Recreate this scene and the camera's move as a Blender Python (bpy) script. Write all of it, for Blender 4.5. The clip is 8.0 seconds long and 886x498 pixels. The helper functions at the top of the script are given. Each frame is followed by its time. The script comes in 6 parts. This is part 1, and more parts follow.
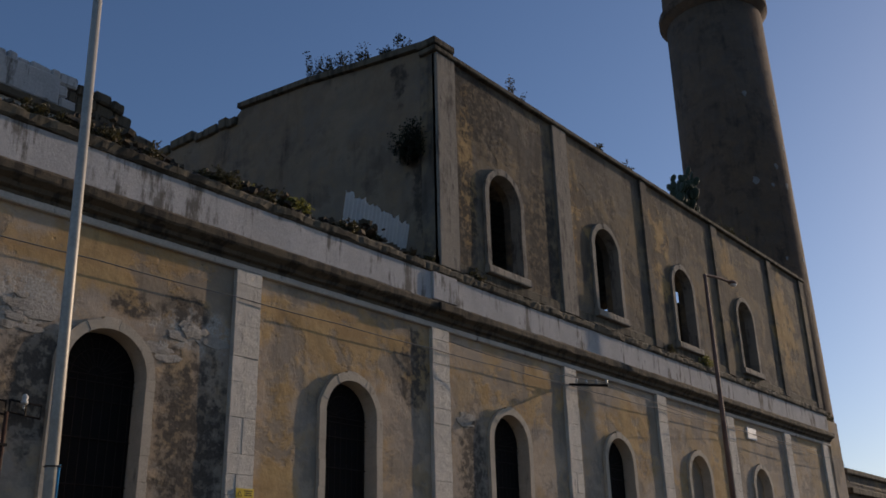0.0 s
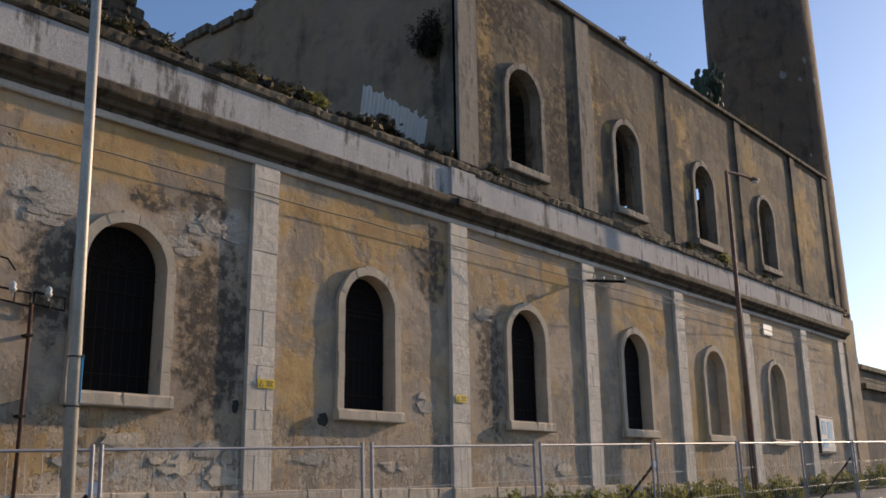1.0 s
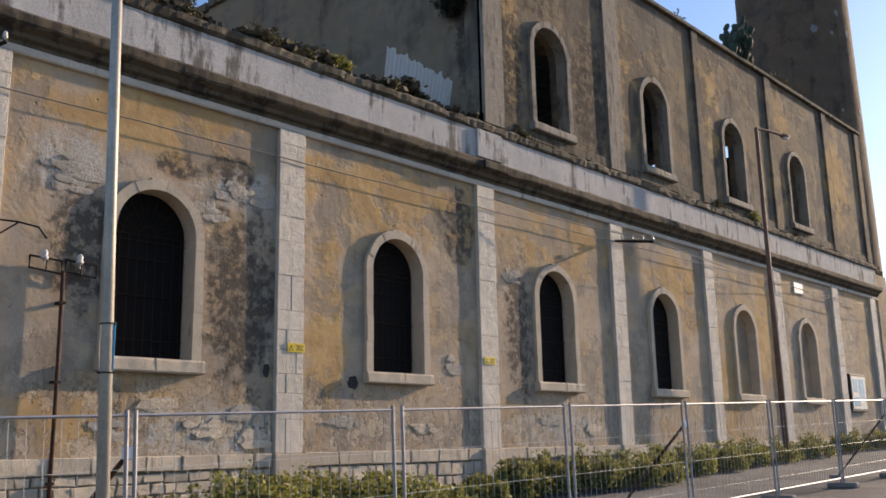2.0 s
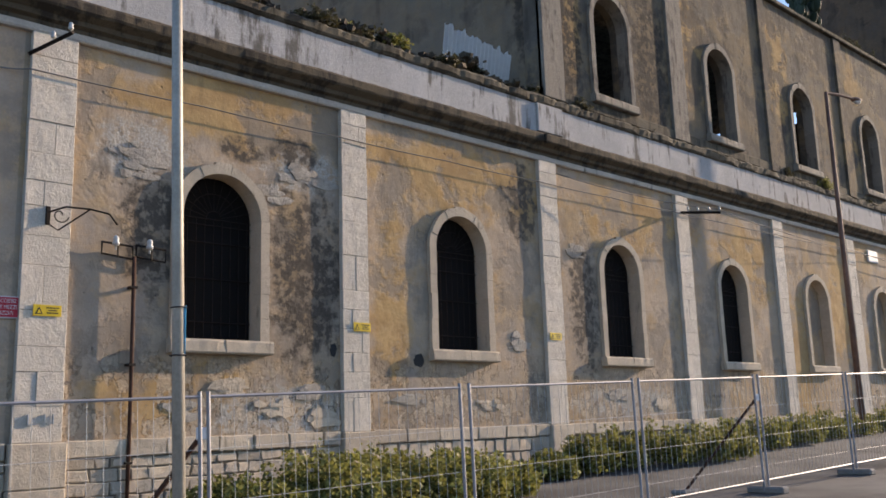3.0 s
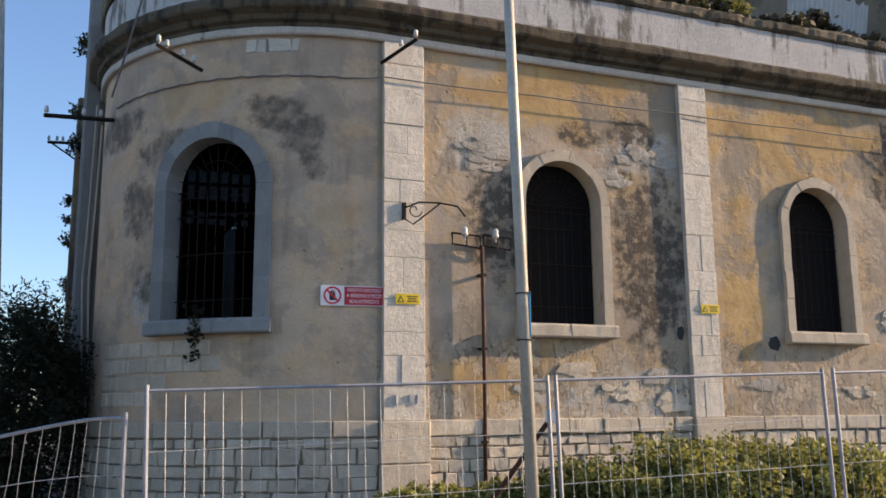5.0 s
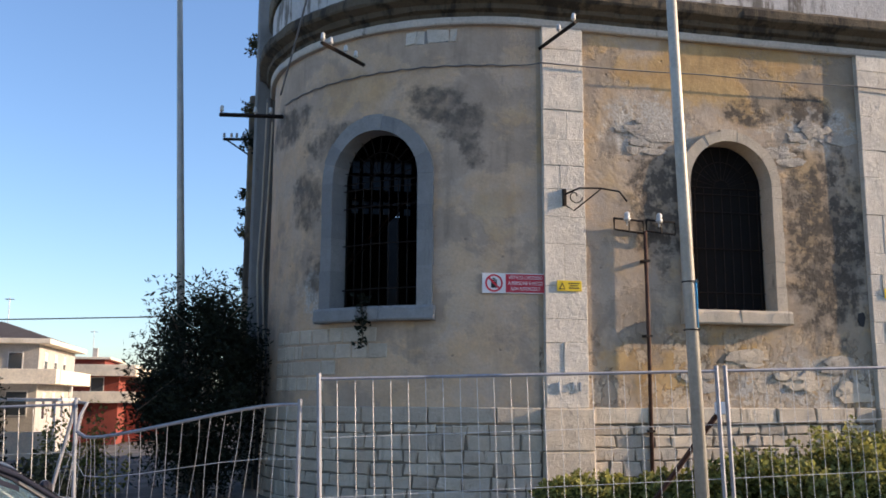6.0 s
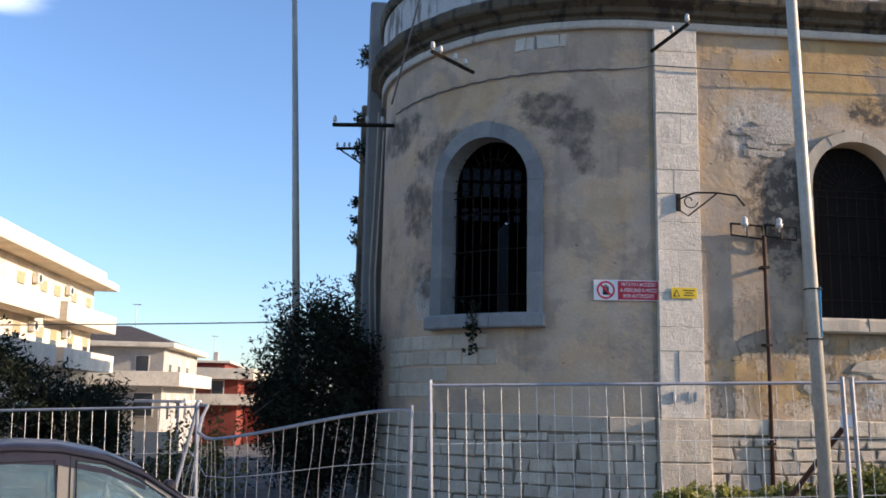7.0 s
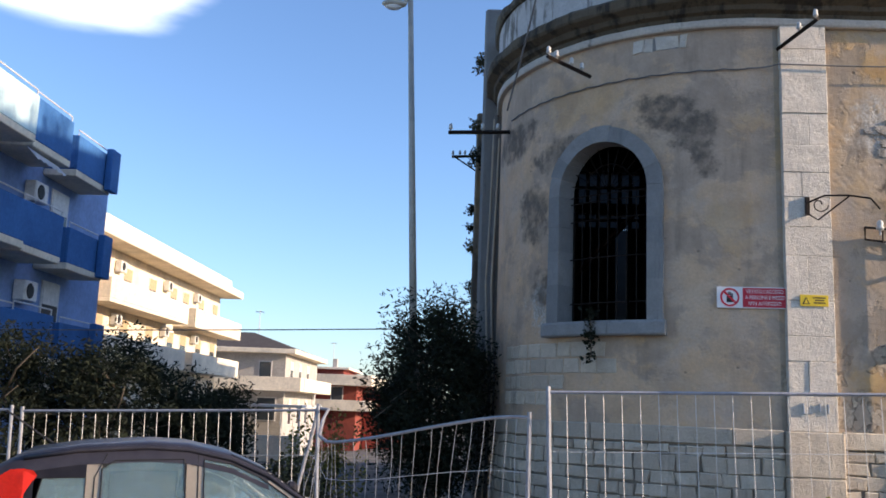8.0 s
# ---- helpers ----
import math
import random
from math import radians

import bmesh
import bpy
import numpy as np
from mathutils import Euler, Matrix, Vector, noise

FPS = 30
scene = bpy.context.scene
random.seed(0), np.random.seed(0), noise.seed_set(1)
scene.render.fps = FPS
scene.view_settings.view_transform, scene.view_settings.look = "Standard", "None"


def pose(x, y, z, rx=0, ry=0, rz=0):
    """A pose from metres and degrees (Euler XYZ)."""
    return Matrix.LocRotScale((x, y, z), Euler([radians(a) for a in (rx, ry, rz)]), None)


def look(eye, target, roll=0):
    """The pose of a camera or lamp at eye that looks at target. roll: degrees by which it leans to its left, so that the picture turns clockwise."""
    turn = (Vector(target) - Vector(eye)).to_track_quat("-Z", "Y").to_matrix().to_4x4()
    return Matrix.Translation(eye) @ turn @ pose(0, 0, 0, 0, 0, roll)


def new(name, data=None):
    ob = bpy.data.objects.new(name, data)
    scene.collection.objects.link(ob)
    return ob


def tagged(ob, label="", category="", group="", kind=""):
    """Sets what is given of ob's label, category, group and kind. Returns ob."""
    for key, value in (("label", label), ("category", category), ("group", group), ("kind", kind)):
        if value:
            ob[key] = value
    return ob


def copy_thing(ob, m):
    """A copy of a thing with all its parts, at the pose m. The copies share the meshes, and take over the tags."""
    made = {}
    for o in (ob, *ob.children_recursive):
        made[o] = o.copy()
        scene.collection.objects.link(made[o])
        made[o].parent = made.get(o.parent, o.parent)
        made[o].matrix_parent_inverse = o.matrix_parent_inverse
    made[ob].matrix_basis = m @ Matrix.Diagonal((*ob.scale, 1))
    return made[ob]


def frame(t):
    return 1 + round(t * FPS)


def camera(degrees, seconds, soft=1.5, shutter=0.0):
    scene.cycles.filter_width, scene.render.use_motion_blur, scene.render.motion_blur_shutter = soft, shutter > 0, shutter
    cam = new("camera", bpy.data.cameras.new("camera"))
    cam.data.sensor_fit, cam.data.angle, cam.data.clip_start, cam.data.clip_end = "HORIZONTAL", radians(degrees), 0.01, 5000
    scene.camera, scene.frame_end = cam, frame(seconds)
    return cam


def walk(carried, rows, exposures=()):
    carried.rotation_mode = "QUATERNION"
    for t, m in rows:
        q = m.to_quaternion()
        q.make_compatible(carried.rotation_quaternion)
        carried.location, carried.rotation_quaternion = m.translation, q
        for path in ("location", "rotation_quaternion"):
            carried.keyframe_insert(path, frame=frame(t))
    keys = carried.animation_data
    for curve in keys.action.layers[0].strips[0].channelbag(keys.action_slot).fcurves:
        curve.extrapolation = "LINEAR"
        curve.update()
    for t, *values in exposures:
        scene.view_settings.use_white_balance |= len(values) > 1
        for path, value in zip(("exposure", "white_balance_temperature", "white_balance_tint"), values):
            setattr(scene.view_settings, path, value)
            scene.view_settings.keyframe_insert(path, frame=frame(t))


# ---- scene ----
cam = camera(50.92, 8.0, soft=1.7)
# seconds, turn to the left of the facade's normal, tilt upwards, lean to the left (degrees), the eye
AIMS = [
    (0.0, -50.48, 20.63, -1.40, (-0.130, -0.123, 1.647)),
    (0.5, -49.58, 17.13, -1.71, (-0.096, -0.112, 1.646)),
    (1.0, -49.13, 14.28, -0.77, (-0.066, -0.095, 1.652)),
    (1.5, -48.43, 12.45, -0.52, (-0.041, -0.062, 1.660)),
    (2.8, -44.80, 11.21, -2.10, (-0.030, -0.020, 1.685)),
    (3.0, -43.48, 10.66, -1.80, (-0.012, -0.004, 1.688)),
    (3.5, -38.81, 10.08, -1.86, (0.020, 0.012, 1.701)),
    (4.0, -33.22, 10.45, -1.56, (0.045, 0.015, 1.706)),
    (4.5, -27.82, 10.24, -1.00, (0.058, 0.040, 1.703)),
    (5.0, -22.24, 10.07, -0.51, (0.057, 0.050, 1.700)),
    (5.2, -19.62, 9.79, -0.28, (0.052, 0.045, 1.712)),
    (6.5, -9.02, 9.17, 0.61, (0.042, 0.034, 1.755)),
    (7.0, -5.40, 9.45, 1.15, (0.044, 0.050, 1.756)),
    (7.5, -1.32, 9.96, 1.44, (0.037, 0.076, 1.748)),
    (8.0, 1.80, 9.77, 2.13, (0.030, 0.108, 1.734)),
]


def aim(yaw, pitch, roll, eye):
    y, p = radians(yaw), radians(pitch)
    return look(eye, Vector(eye) + Vector((-math.sin(y) * math.cos(p), math.cos(y) * math.cos(p), math.sin(p))), roll)


STOPS = [(0.0, -0.8, 6400), (0.5, -0.3, 6600), (1.0, 0.05, 6700), (1.5, 0.33, 6700), (3.0, 0.58, 6500), (3.5, 0.52, 6500), (4.0, 0.82, 6500), (4.5, 0.84, 6750), (5.0, 0.85, 6900), (6.5, 0.84, 6400), (8.0, 0.84, 6300)]
EXPOSURES = [(t, e, k, 17) for t, e, k in STOPS]
walk(cam, [(t, aim(a, b, c, e)) for t, a, b, c, e in AIMS], EXPOSURES)

# ---- world and sun ----
SUN_AZ, SUN_EL = -9.0, 17.0  # degrees: from +x towards the street, and above the horizon
to_sun = Vector((math.cos(radians(SUN_EL)) * math.cos(radians(SUN_AZ)), math.cos(radians(SUN_EL)) * math.sin(radians(SUN_AZ)), math.sin(radians(SUN_EL))))
world = bpy.data.worlds.new("sky")
scene.world = world
world.use_nodes = True
wn = world.node_tree.nodes
wn.clear()
w_out = wn.new("ShaderNodeOutputWorld")
w_bg = wn.new("ShaderNodeBackground")
w_sky = wn.new("ShaderNodeTexSky")
w_sky.sky_type = "NISHITA"
w_sky.sun_disc = False
w_sky.sun_elevation = radians(SUN_EL)
w_sky.sun_rotation = radians(90 - SUN_AZ)
w_sky.dust_density = 0.6
w_sky.ozone_density = 4.0
w_bg.inputs["Strength"].default_value = 0.15
# one bank of thin cloud above the side street
w_tc = wn.new("ShaderNodeTexCoord")
w_dot = wn.new("ShaderNodeVectorMath")
w_dot.operation = "DISTANCE"
w_dot.inputs[1].default_value = (-0.42, 0.82, 1.05)
w_flat = wn.new("ShaderNodeMapping")
w_flat.inputs["Scale"].default_value = (1.0, 1.0, 2.6)
w_map = wn.new("ShaderNodeMapping")
w_map.inputs["Scale"].default_value = (1.6, 1.6, 6.0)
w_noise = wn.new("ShaderNodeTexNoise")
w_noise.inputs["Scale"].default_value = 2.2
w_noise.inputs["Detail"].default_value = 6
w_far = wn.new("ShaderNodeMapRange")
w_far.inputs[1].default_value, w_far.inputs[2].default_value = 0.05, 0.26
w_far.inputs[3].default_value, w_far.inputs[4].default_value = 0.95, -0.45
w_sum = wn.new("ShaderNodeMath")
w_ramp = wn.new("ShaderNodeMapRange")
w_ramp.interpolation_type = "SMOOTHSTEP"
w_ramp.inputs[1].default_value, w_ramp.inputs[2].default_value = 0.72, 1.3
w_mix = wn.new("ShaderNodeMix")
w_mix.data_type = "RGBA"
w_mix.inputs[7].default_value = (9.5, 9.8, 10.2, 1)
wl = world.node_tree.links
wl.new(w_tc.outputs["Generated"], w_map.inputs["Vector"])
wl.new(w_tc.outputs["Generated"], w_flat.inputs["Vector"])
wl.new(w_flat.outputs[0], w_dot.inputs[0])
wl.new(w_map.outputs[0], w_noise.inputs["Vector"])
wl.new(w_dot.outputs["Value"], w_far.inputs[0])
wl.new(w_far.outputs[0], w_sum.inputs[0])
wl.new(w_noise.outputs[0], w_sum.inputs[1])
wl.new(w_sum.outputs[0], w_ramp.inputs[0])
wl.new(w_ramp.outputs[0], w_mix.inputs[0])
wl.new(w_sky.outputs[0], w_mix.inputs[6])
wl.new(w_mix.outputs[2], w_bg.inputs["Color"])
wl.new(w_bg.outputs[0], w_out.inputs["Surface"])
sun = new("sun", bpy.data.lights.new("sun", "SUN"))
sun.data.energy = 4.6
sun.data.angle = radians(0.55)
sun.data.color = (1.0, 0.80, 0.56)
sun.matrix_world = look(to_sun * 100, (0, 0, 0))


# ---- materials ----
class Nodes:
    """A short way to write a node material."""

    def __init__(self, name, rough=0.9, metal=0.0):
        self.m = bpy.data.materials.new(name)
        self.m.use_nodes = True
        self.t = self.m.node_tree
        self.b = self.t.nodes["Principled BSDF"]
        self.b.inputs["Roughness"].default_value = rough
        self.b.inputs["Metallic"].default_value = metal
        self.b.inputs["Specular IOR Level"].default_value = 0.3
        self.p = self.t.nodes.new("ShaderNodeNewGeometry").outputs["Position"]

    def put(self, socket, value):
        if isinstance(value, bpy.types.NodeSocket):
            self.t.links.new(value, socket)
        else:
            socket.default_value = value

    def scaled(self, s, shift=(0, 0, 0)):
        n = self.t.nodes.new("ShaderNodeMapping")
        self.put(n.inputs[0], self.p)
        n.inputs["Scale"].default_value = s
        n.inputs["Location"].default_value = shift
        return n.outputs[0]

    def noise(self, scale, detail=5, rough=0.6, vec=None, warp=0.0):
        n = self.t.nodes.new("ShaderNodeTexNoise")
        self.put(n.inputs["Vector"], vec or self.p)
        for k, v in (("Scale", scale), ("Detail", detail), ("Roughness", rough), ("Distortion", warp)):
            n.inputs[k].default_value = v
        return n.outputs[0]

    def cells(self, scale, vec=None, feature="F1"):
        n = self.t.nodes.new("ShaderNodeTexVoronoi")
        n.feature = feature
        self.put(n.inputs["Vector"], vec or self.p)
        n.inputs["Scale"].default_value = scale
        return n.outputs[0]

    def step(self, fac, lo, hi, out=(0.0, 1.0)):
        n = self.t.nodes.new("ShaderNodeMapRange")
        n.interpolation_type = "SMOOTHSTEP"
        self.put(n.inputs[0], fac)
        for k, v in zip((1, 2, 3, 4), (lo, hi, *out)):
            n.inputs[k].default_value = v
        return n.outputs[0]

    def calc(self, op, a, b=0.0):
        n = self.t.nodes.new("ShaderNodeMath")
        n.operation = op
        self.put(n.inputs[0], a)
        self.put(n.inputs[1], b)
        return n.outputs[0]

    def mix(self, fac, a, b, blend="MIX"):
        n = self.t.nodes.new("ShaderNodeMix")
        n.data_type, n.blend_type = "RGBA", blend
        self.put(n.inputs[0], fac)
        for k, v in ((6, a), (7, b)):
            self.put(n.inputs[k], (*v, 1) if isinstance(v, tuple) and len(v) == 3 else v)
        return n.outputs[2]

    def random(self):
        return self.t.nodes.new("ShaderNodeObjectInfo").outputs["Random"]

    def island(self):
        return self.t.nodes.new("ShaderNodeNewGeometry").outputs["Random Per Island"]

    def axis(self, k):
        n = self.t.nodes.new("ShaderNodeSeparateXYZ")
        self.put(n.inputs[0], self.p)
        return n.outputs[k]

    def blob(self, c, r, ragged=0.7, scale=2.2):
        """A ragged patch mask round the place c with the half sizes r."""
        v = self.scaled([1 / a for a in r], [-q / a for q, a in zip(c, r)])
        n = self.t.nodes.new("ShaderNodeVectorMath")
        n.operation = "LENGTH"
        self.put(n.inputs[0], v)
        d = self.calc("ADD", n.outputs["Value"], self.calc("MULTIPLY", self.calc("SUBTRACT", self.noise(scale, 6, 0.65), 0.5), ragged * 2.6))
        return self.step(d, 1.2, 0.62)

    def bump(self, height, dist=0.02, strength=1.0):
        n = self.t.nodes.new("ShaderNodeBump")
        n.inputs["Distance"].default_value = dist
        n.inputs["Strength"].default_value = strength
        self.put(n.inputs["Height"], height)
        self.t.links.new(n.outputs[0], self.b.inputs["Normal"])

    def done(self, color):
        self.put(self.b.inputs["Base Color"], (*color, 1) if isinstance(color, tuple) else color)
        return self.m


def plain(name, color, rough=0.6, metal=0.0, vary=0.12, scale=6.0, relief=0.0):
    n = Nodes(name, rough, metal)
    dark = tuple(c * (1 - 2 * vary) for c in color)
    light = tuple(min(1.0, c * (1 + vary)) for c in color)
    f = n.calc("ADD", n.calc("MULTIPLY", n.noise(scale, 6), 0.6), n.calc("MULTIPLY", n.noise(scale * 9, 3), 0.4))
    if relief:
        n.bump(f, relief)
    return n.done(n.mix(n.step(f, 0.3, 0.7), dark, light))


def stucco(name, paint, under, grey, mould, amount, stains=(), pale=(), ochre_and_sun=(), flaked=0.75, rim=(0.43, 0.53)):
    """Old render: worn paint over plaster, rain streaks, mould, loose edges, and golden patches of painted-in sun.
    amount: how much of paint, grey, mould.
    """
    n = Nodes(name, 0.93)
    big, mid, fine = n.noise(0.34, 6, 0.62, warp=0.2), n.noise(1.5, 8, 0.68, warp=0.1), n.noise(22, 5, 0.7)
    other = n.noise(0.75, 8, 0.68, n.scaled((1, 1, 1), (17.3, 4.1, 9.7)), 0.15)
    run = n.noise(1.0, 7, 0.65, n.scaled((2.6, 2.6, 0.28), (3, 8, 1)))
    run2 = n.noise(1.0, 6, 0.6, n.scaled((0.5, 0.5, 1.5), (31, 2, 5)), 0.15)
    worn = n.step(n.calc("ADD", n.noise(0.42, 5, 0.58, warp=0.2), n.calc("MULTIPLY", mid, 0.28)), 0.74 - amount[0] * 0.2, 0.84 - amount[0] * 0.2)
    c = n.mix(n.step(mid, 0.3, 0.7), tuple(q * 0.82 for q in paint), tuple(q * 1.1 for q in paint))
    c2 = n.mix(n.step(run2, 0.35, 0.65), tuple(q * 0.86 for q in under), tuple(q * 1.08 for q in under))
    c = n.mix(worn, c, c2)
    # cloudy discolouring at two sizes
    cool = n.step(n.noise(0.9, 6, 0.65, n.scaled((1, 1, 0.8), (41, 7, 3)), 0.15), 0.42, 0.66, (0.0, 0.36))
    c = n.mix(cool, c, tuple((grey[0] + grey[1]) / 2 * q for q in (1.02, 0.98, 0.95)))
    warm = n.step(n.noise(2.4, 6, 0.7, n.scaled((1, 1, 1), (11, 27, 13)), 0.1), 0.5, 0.68, (0.0, 0.4))
    c = n.mix(warm, c, tuple(min(0.8, q * w) for q, w in zip(paint, (1.18, 1.05, 0.85))))
    # golden patches: sunlight put into the colour, with some ochre paint
    for place, size, *much in ochre_and_sun:
        c = n.mix(n.calc("MULTIPLY", n.blob(place, size, 0.9, 1.3), much[0] if much else 0.85), c, n.mix(n.step(mid, 0.35, 0.65), (0.41, 0.24, 0.08), (0.57, 0.365, 0.14)))
    g = n.step(n.calc("ADD", other, n.calc("MULTIPLY", run2, 0.35)), 0.80 - 0.2 * amount[1], 0.90 - 0.2 * amount[1])
    c = n.mix(n.calc("MULTIPLY", g, 0.8), c, n.mix(n.step(mid, 0.3, 0.7), tuple(q * 0.75 for q in grey), grey))
    for place, size in pale:
        chip = n.calc("MULTIPLY", n.blob(place, size, 0.8, 3.5), n.step(n.noise(3.0, 6, 0.7), 0.4, 0.5))
        c = n.mix(chip, c, n.mix(n.step(fine, 0.3, 0.7), (0.36, 0.32, 0.27), (0.60, 0.56, 0.49)))
    dark = n.step(n.calc("ADD", n.calc("MULTIPLY", run, 0.75), n.calc("MULTIPLY", other, 0.45)), 0.72 - 0.16 * amount[2], 0.98 - 0.16 * amount[2], (0.0, 0.8))
    c = n.mix(dark, c, mould)
    for place, size in stains:
        spot = n.calc("MULTIPLY", n.blob(place, size, 0.95, 2.8), n.step(n.noise(4.2, 7, 0.66, warp=0.1), *rim, (0.35, 0.95)))
        c = n.mix(spot, c, mould)
    # flaked, scabby render low on the wall
    scab = n.noise(2.1, 8, 0.72, n.scaled((1.5, 1.5, 1.0), (3, 3, 3)), 0.15)
    low_down = n.step(n.calc("ADD", n.axis(2), n.calc("MULTIPLY", mid, 1.6)), 4.2, 3.0)
    flake = n.calc("MULTIPLY", n.step(scab, 0.51, 0.545), n.calc("MULTIPLY", low_down, flaked))
    c = n.mix(flake, c, n.mix(n.step(fine, 0.3, 0.7), tuple(q * 1.05 for q in grey), tuple(min(0.7, q * 1.5) for q in under)))
    pits = n.step(n.cells(1.9, n.scaled((1, 1, 1.2))), 0.02, 0.075)
    c = n.mix(n.step(pits, 0.0, 1.0, (0.55, 0.0)), c, (0.10, 0.08, 0.06))
    c = n.mix(n.step(fine, 0.2, 0.8, (0.35, 0.0)), c, tuple(q * 0.55 for q in under))
    h = n.calc("ADD", n.calc("MULTIPLY", worn, -0.35), n.calc("MULTIPLY", g, -0.3))
    h = n.calc("ADD", h, n.calc("ADD", n.calc("MULTIPLY", mid, 1.1), n.calc("MULTIPLY", flake, -1.3)))
    h = n.calc("ADD", h, n.calc("ADD", n.calc("MULTIPLY", fine, 0.16), n.calc("MULTIPLY", pits, 0.4)))
    n.bump(h, 0.03)
    return n.done(c)


def stone(name, light, dark, stain, soot=0.3, relief=0.02):
    n = Nodes(name, 0.88)
    r = n.random()
    mid, fine = n.noise(3.2, 7, 0.65), n.noise(30, 5, 0.7)
    c = n.mix(r, dark, light)
    c = n.mix(n.step(mid, 0.3, 0.75, (0.5, 0.0)), c, tuple(q * 0.72 for q in dark))
    run = n.noise(1.0, 6, 0.65, n.scaled((5, 5, 0.7), (5, 2, 8)))
    c = n.mix(n.step(n.calc("ADD", run, n.calc("MULTIPLY", mid, 0.5)), 0.98 - soot * 0.5, 1.2 - soot * 0.5, (0.0, 0.85)), c, stain)
    c = n.mix(n.step(fine, 0.3, 0.7, (0.25, 0.0)), c, tuple(q * 0.5 for q in dark))
    n.bump(n.calc("ADD", mid, n.calc("MULTIPLY", fine, 0.35)), relief)
    return n.done(c)


M = {}
M["lower"] = stucco("ochre_render", (0.50, 0.35, 0.19), (0.49, 0.38, 0.27), (0.34, 0.285, 0.225), (0.05, 0.044, 0.038), (0.95, 0.7, 0.6),
                    stains=[((10.45, 15, 4.7), (0.85, 2, 1.9)), ((10.6, 15, 4.3), (0.7, 2, 1.3)), ((7.2, 15, 5.2), (0.6, 2, 1.2)), ((10.2, 15, 7.1), (0.6, 2, 0.35)), ((9.0, 15, 6.95), (0.5, 2, 0.25)), ((19.2, 15, 4.6), (0.6, 2, 1.8)), ((16.9, 15, 7.0), (0.6, 2, 1.0))],
                    pale=[((7.0, 15, 6.6), (0.8, 2, 0.55)), ((10.5, 15, 6.75), (1.0, 2, 0.4)), ((9.9, 15, 2.0), (1.6, 2, 0.5)), ((21, 15, 2.1), (2.5, 2, 0.4))],
                    # strips right of pilasters and bands above windows paint in the raking sun
                    ochre_and_sun=[((9.0, 15, 7.7), (2.6, 2, 0.8)), ((12.6, 15, 4.2), (0.55, 2, 2.4)), ((15, 15, 7.3), (3.4, 2, 0.9)), ((22, 15, 7.2), (3.0, 2, 1.0)), ((28, 15, 6.6), (2.6, 2, 1.2)), ((8, 15, 2.3), (1.6, 2, 0.6)), ((31.2, 15, 3), (1.0, 2, 3)), ((34.5, 15, 5), (1.0, 2, 3))])
M["bay"] = stucco("beige_render", (0.65, 0.45, 0.285), (0.61, 0.45, 0.31), (0.48, 0.37, 0.28), (0.10, 0.085, 0.07), (0.6, 0.85, 0.55),
                  stains=[((3.25, 15.4, 6.85), (0.45, 2, 0.35)), ((3.65, 15.3, 6.45), (0.35, 1, 0.4)), ((3.8, 15.3, 6.0), (0.25, 1, 0.35)), ((1.6, 16.3, 6.4), (0.8, 1, 0.3)), ((1.15, 17.0, 5.4), (0.25, 1, 0.6)), ((1.5, 16.3, 3.9), (0.5, 1, 0.5)), ((0.8, 18, 7.0), (0.5, 1.5, 0.4))],
                  pale=[((1.4, 16.6, 3.6), (0.4, 1, 0.5))],
                  ochre_and_sun=[((2.9, 15.5, 3.2), (0.6, 1, 0.6), 0.3), ((1.7, 16.2, 7.2), (1.2, 1, 0.4), 0.3), ((4.2, 15.2, 4.8), (0.45, 2, 0.5), 0.3), ((4.4, 15.2, 6.6), (0.5, 2, 0.7), 0.25)], flaked=0.0, rim=(0.3, 0.62))
M["upper"] = stucco("weathered_grey_render", (0.27, 0.195, 0.11), (0.21, 0.17, 0.122), (0.125, 0.108, 0.09), (0.034, 0.028, 0.023), (0.6, 0.8, 1.0),
                    stains=[((20, 15, 15.5), (1.4, 2, 1.4)), ((23.2, 15, 12), (0.9, 2, 2.5)), ((19.2, 15, 12), (0.6, 2, 2))],
                    # tall golden strips beside the upper pilasters: sunlit wall as colour
                    ochre_and_sun=[((19.4, 15, 13), (0.4, 2, 3)), ((25.6, 15, 13.6), (0.8, 2, 2)), ((31.4, 15, 14), (0.9, 2, 2.2)), ((37.8, 15, 14), (0.9, 2, 2.2)), ((44, 15, 13.6), (1.4, 2, 2.4))])
M["side"] = stucco("grey_brown_render", (0.235, 0.175, 0.115), (0.245, 0.19, 0.13), (0.17, 0.132, 0.095), (0.035, 0.029, 0.024), (0.5, 0.5, 0.6),
                   stains=[((18, 15.6, 13.6), (1, 0.5, 0.9)), ((18, 15.5, 12.4), (1, 0.4, 1.2)), ((18, 16.4, 16.3), (1, 0.3, 0.8))],
                   rim=(0.32, 0.6))
M["tower"] = stucco("sooty_brown_render", (0.165, 0.11, 0.07), (0.14, 0.095, 0.062), (0.10, 0.072, 0.052), (0.03, 0.024, 0.02), (0.5, 0.5, 0.75))
M["pilaster"] = stone("pale_limestone", (0.79, 0.71, 0.60), (0.67, 0.60, 0.50), (0.20, 0.175, 0.15), 0.3, 0.05)
M["block"] = stone("tufa_block", (0.74, 0.63, 0.48), (0.54, 0.45, 0.345), (0.14, 0.12, 0.095), 0.28, 0.05)
M["surround"] = stone("carved_limestone", (0.60, 0.505, 0.385), (0.52, 0.435, 0.33), (0.12, 0.10, 0.085), 0.3, 0.02)
M["surround_grey"] = stone("grey_limestone", (0.33, 0.32, 0.30), (0.25, 0.245, 0.235), (0.10, 0.10, 0.10), 0.3, 0.018)
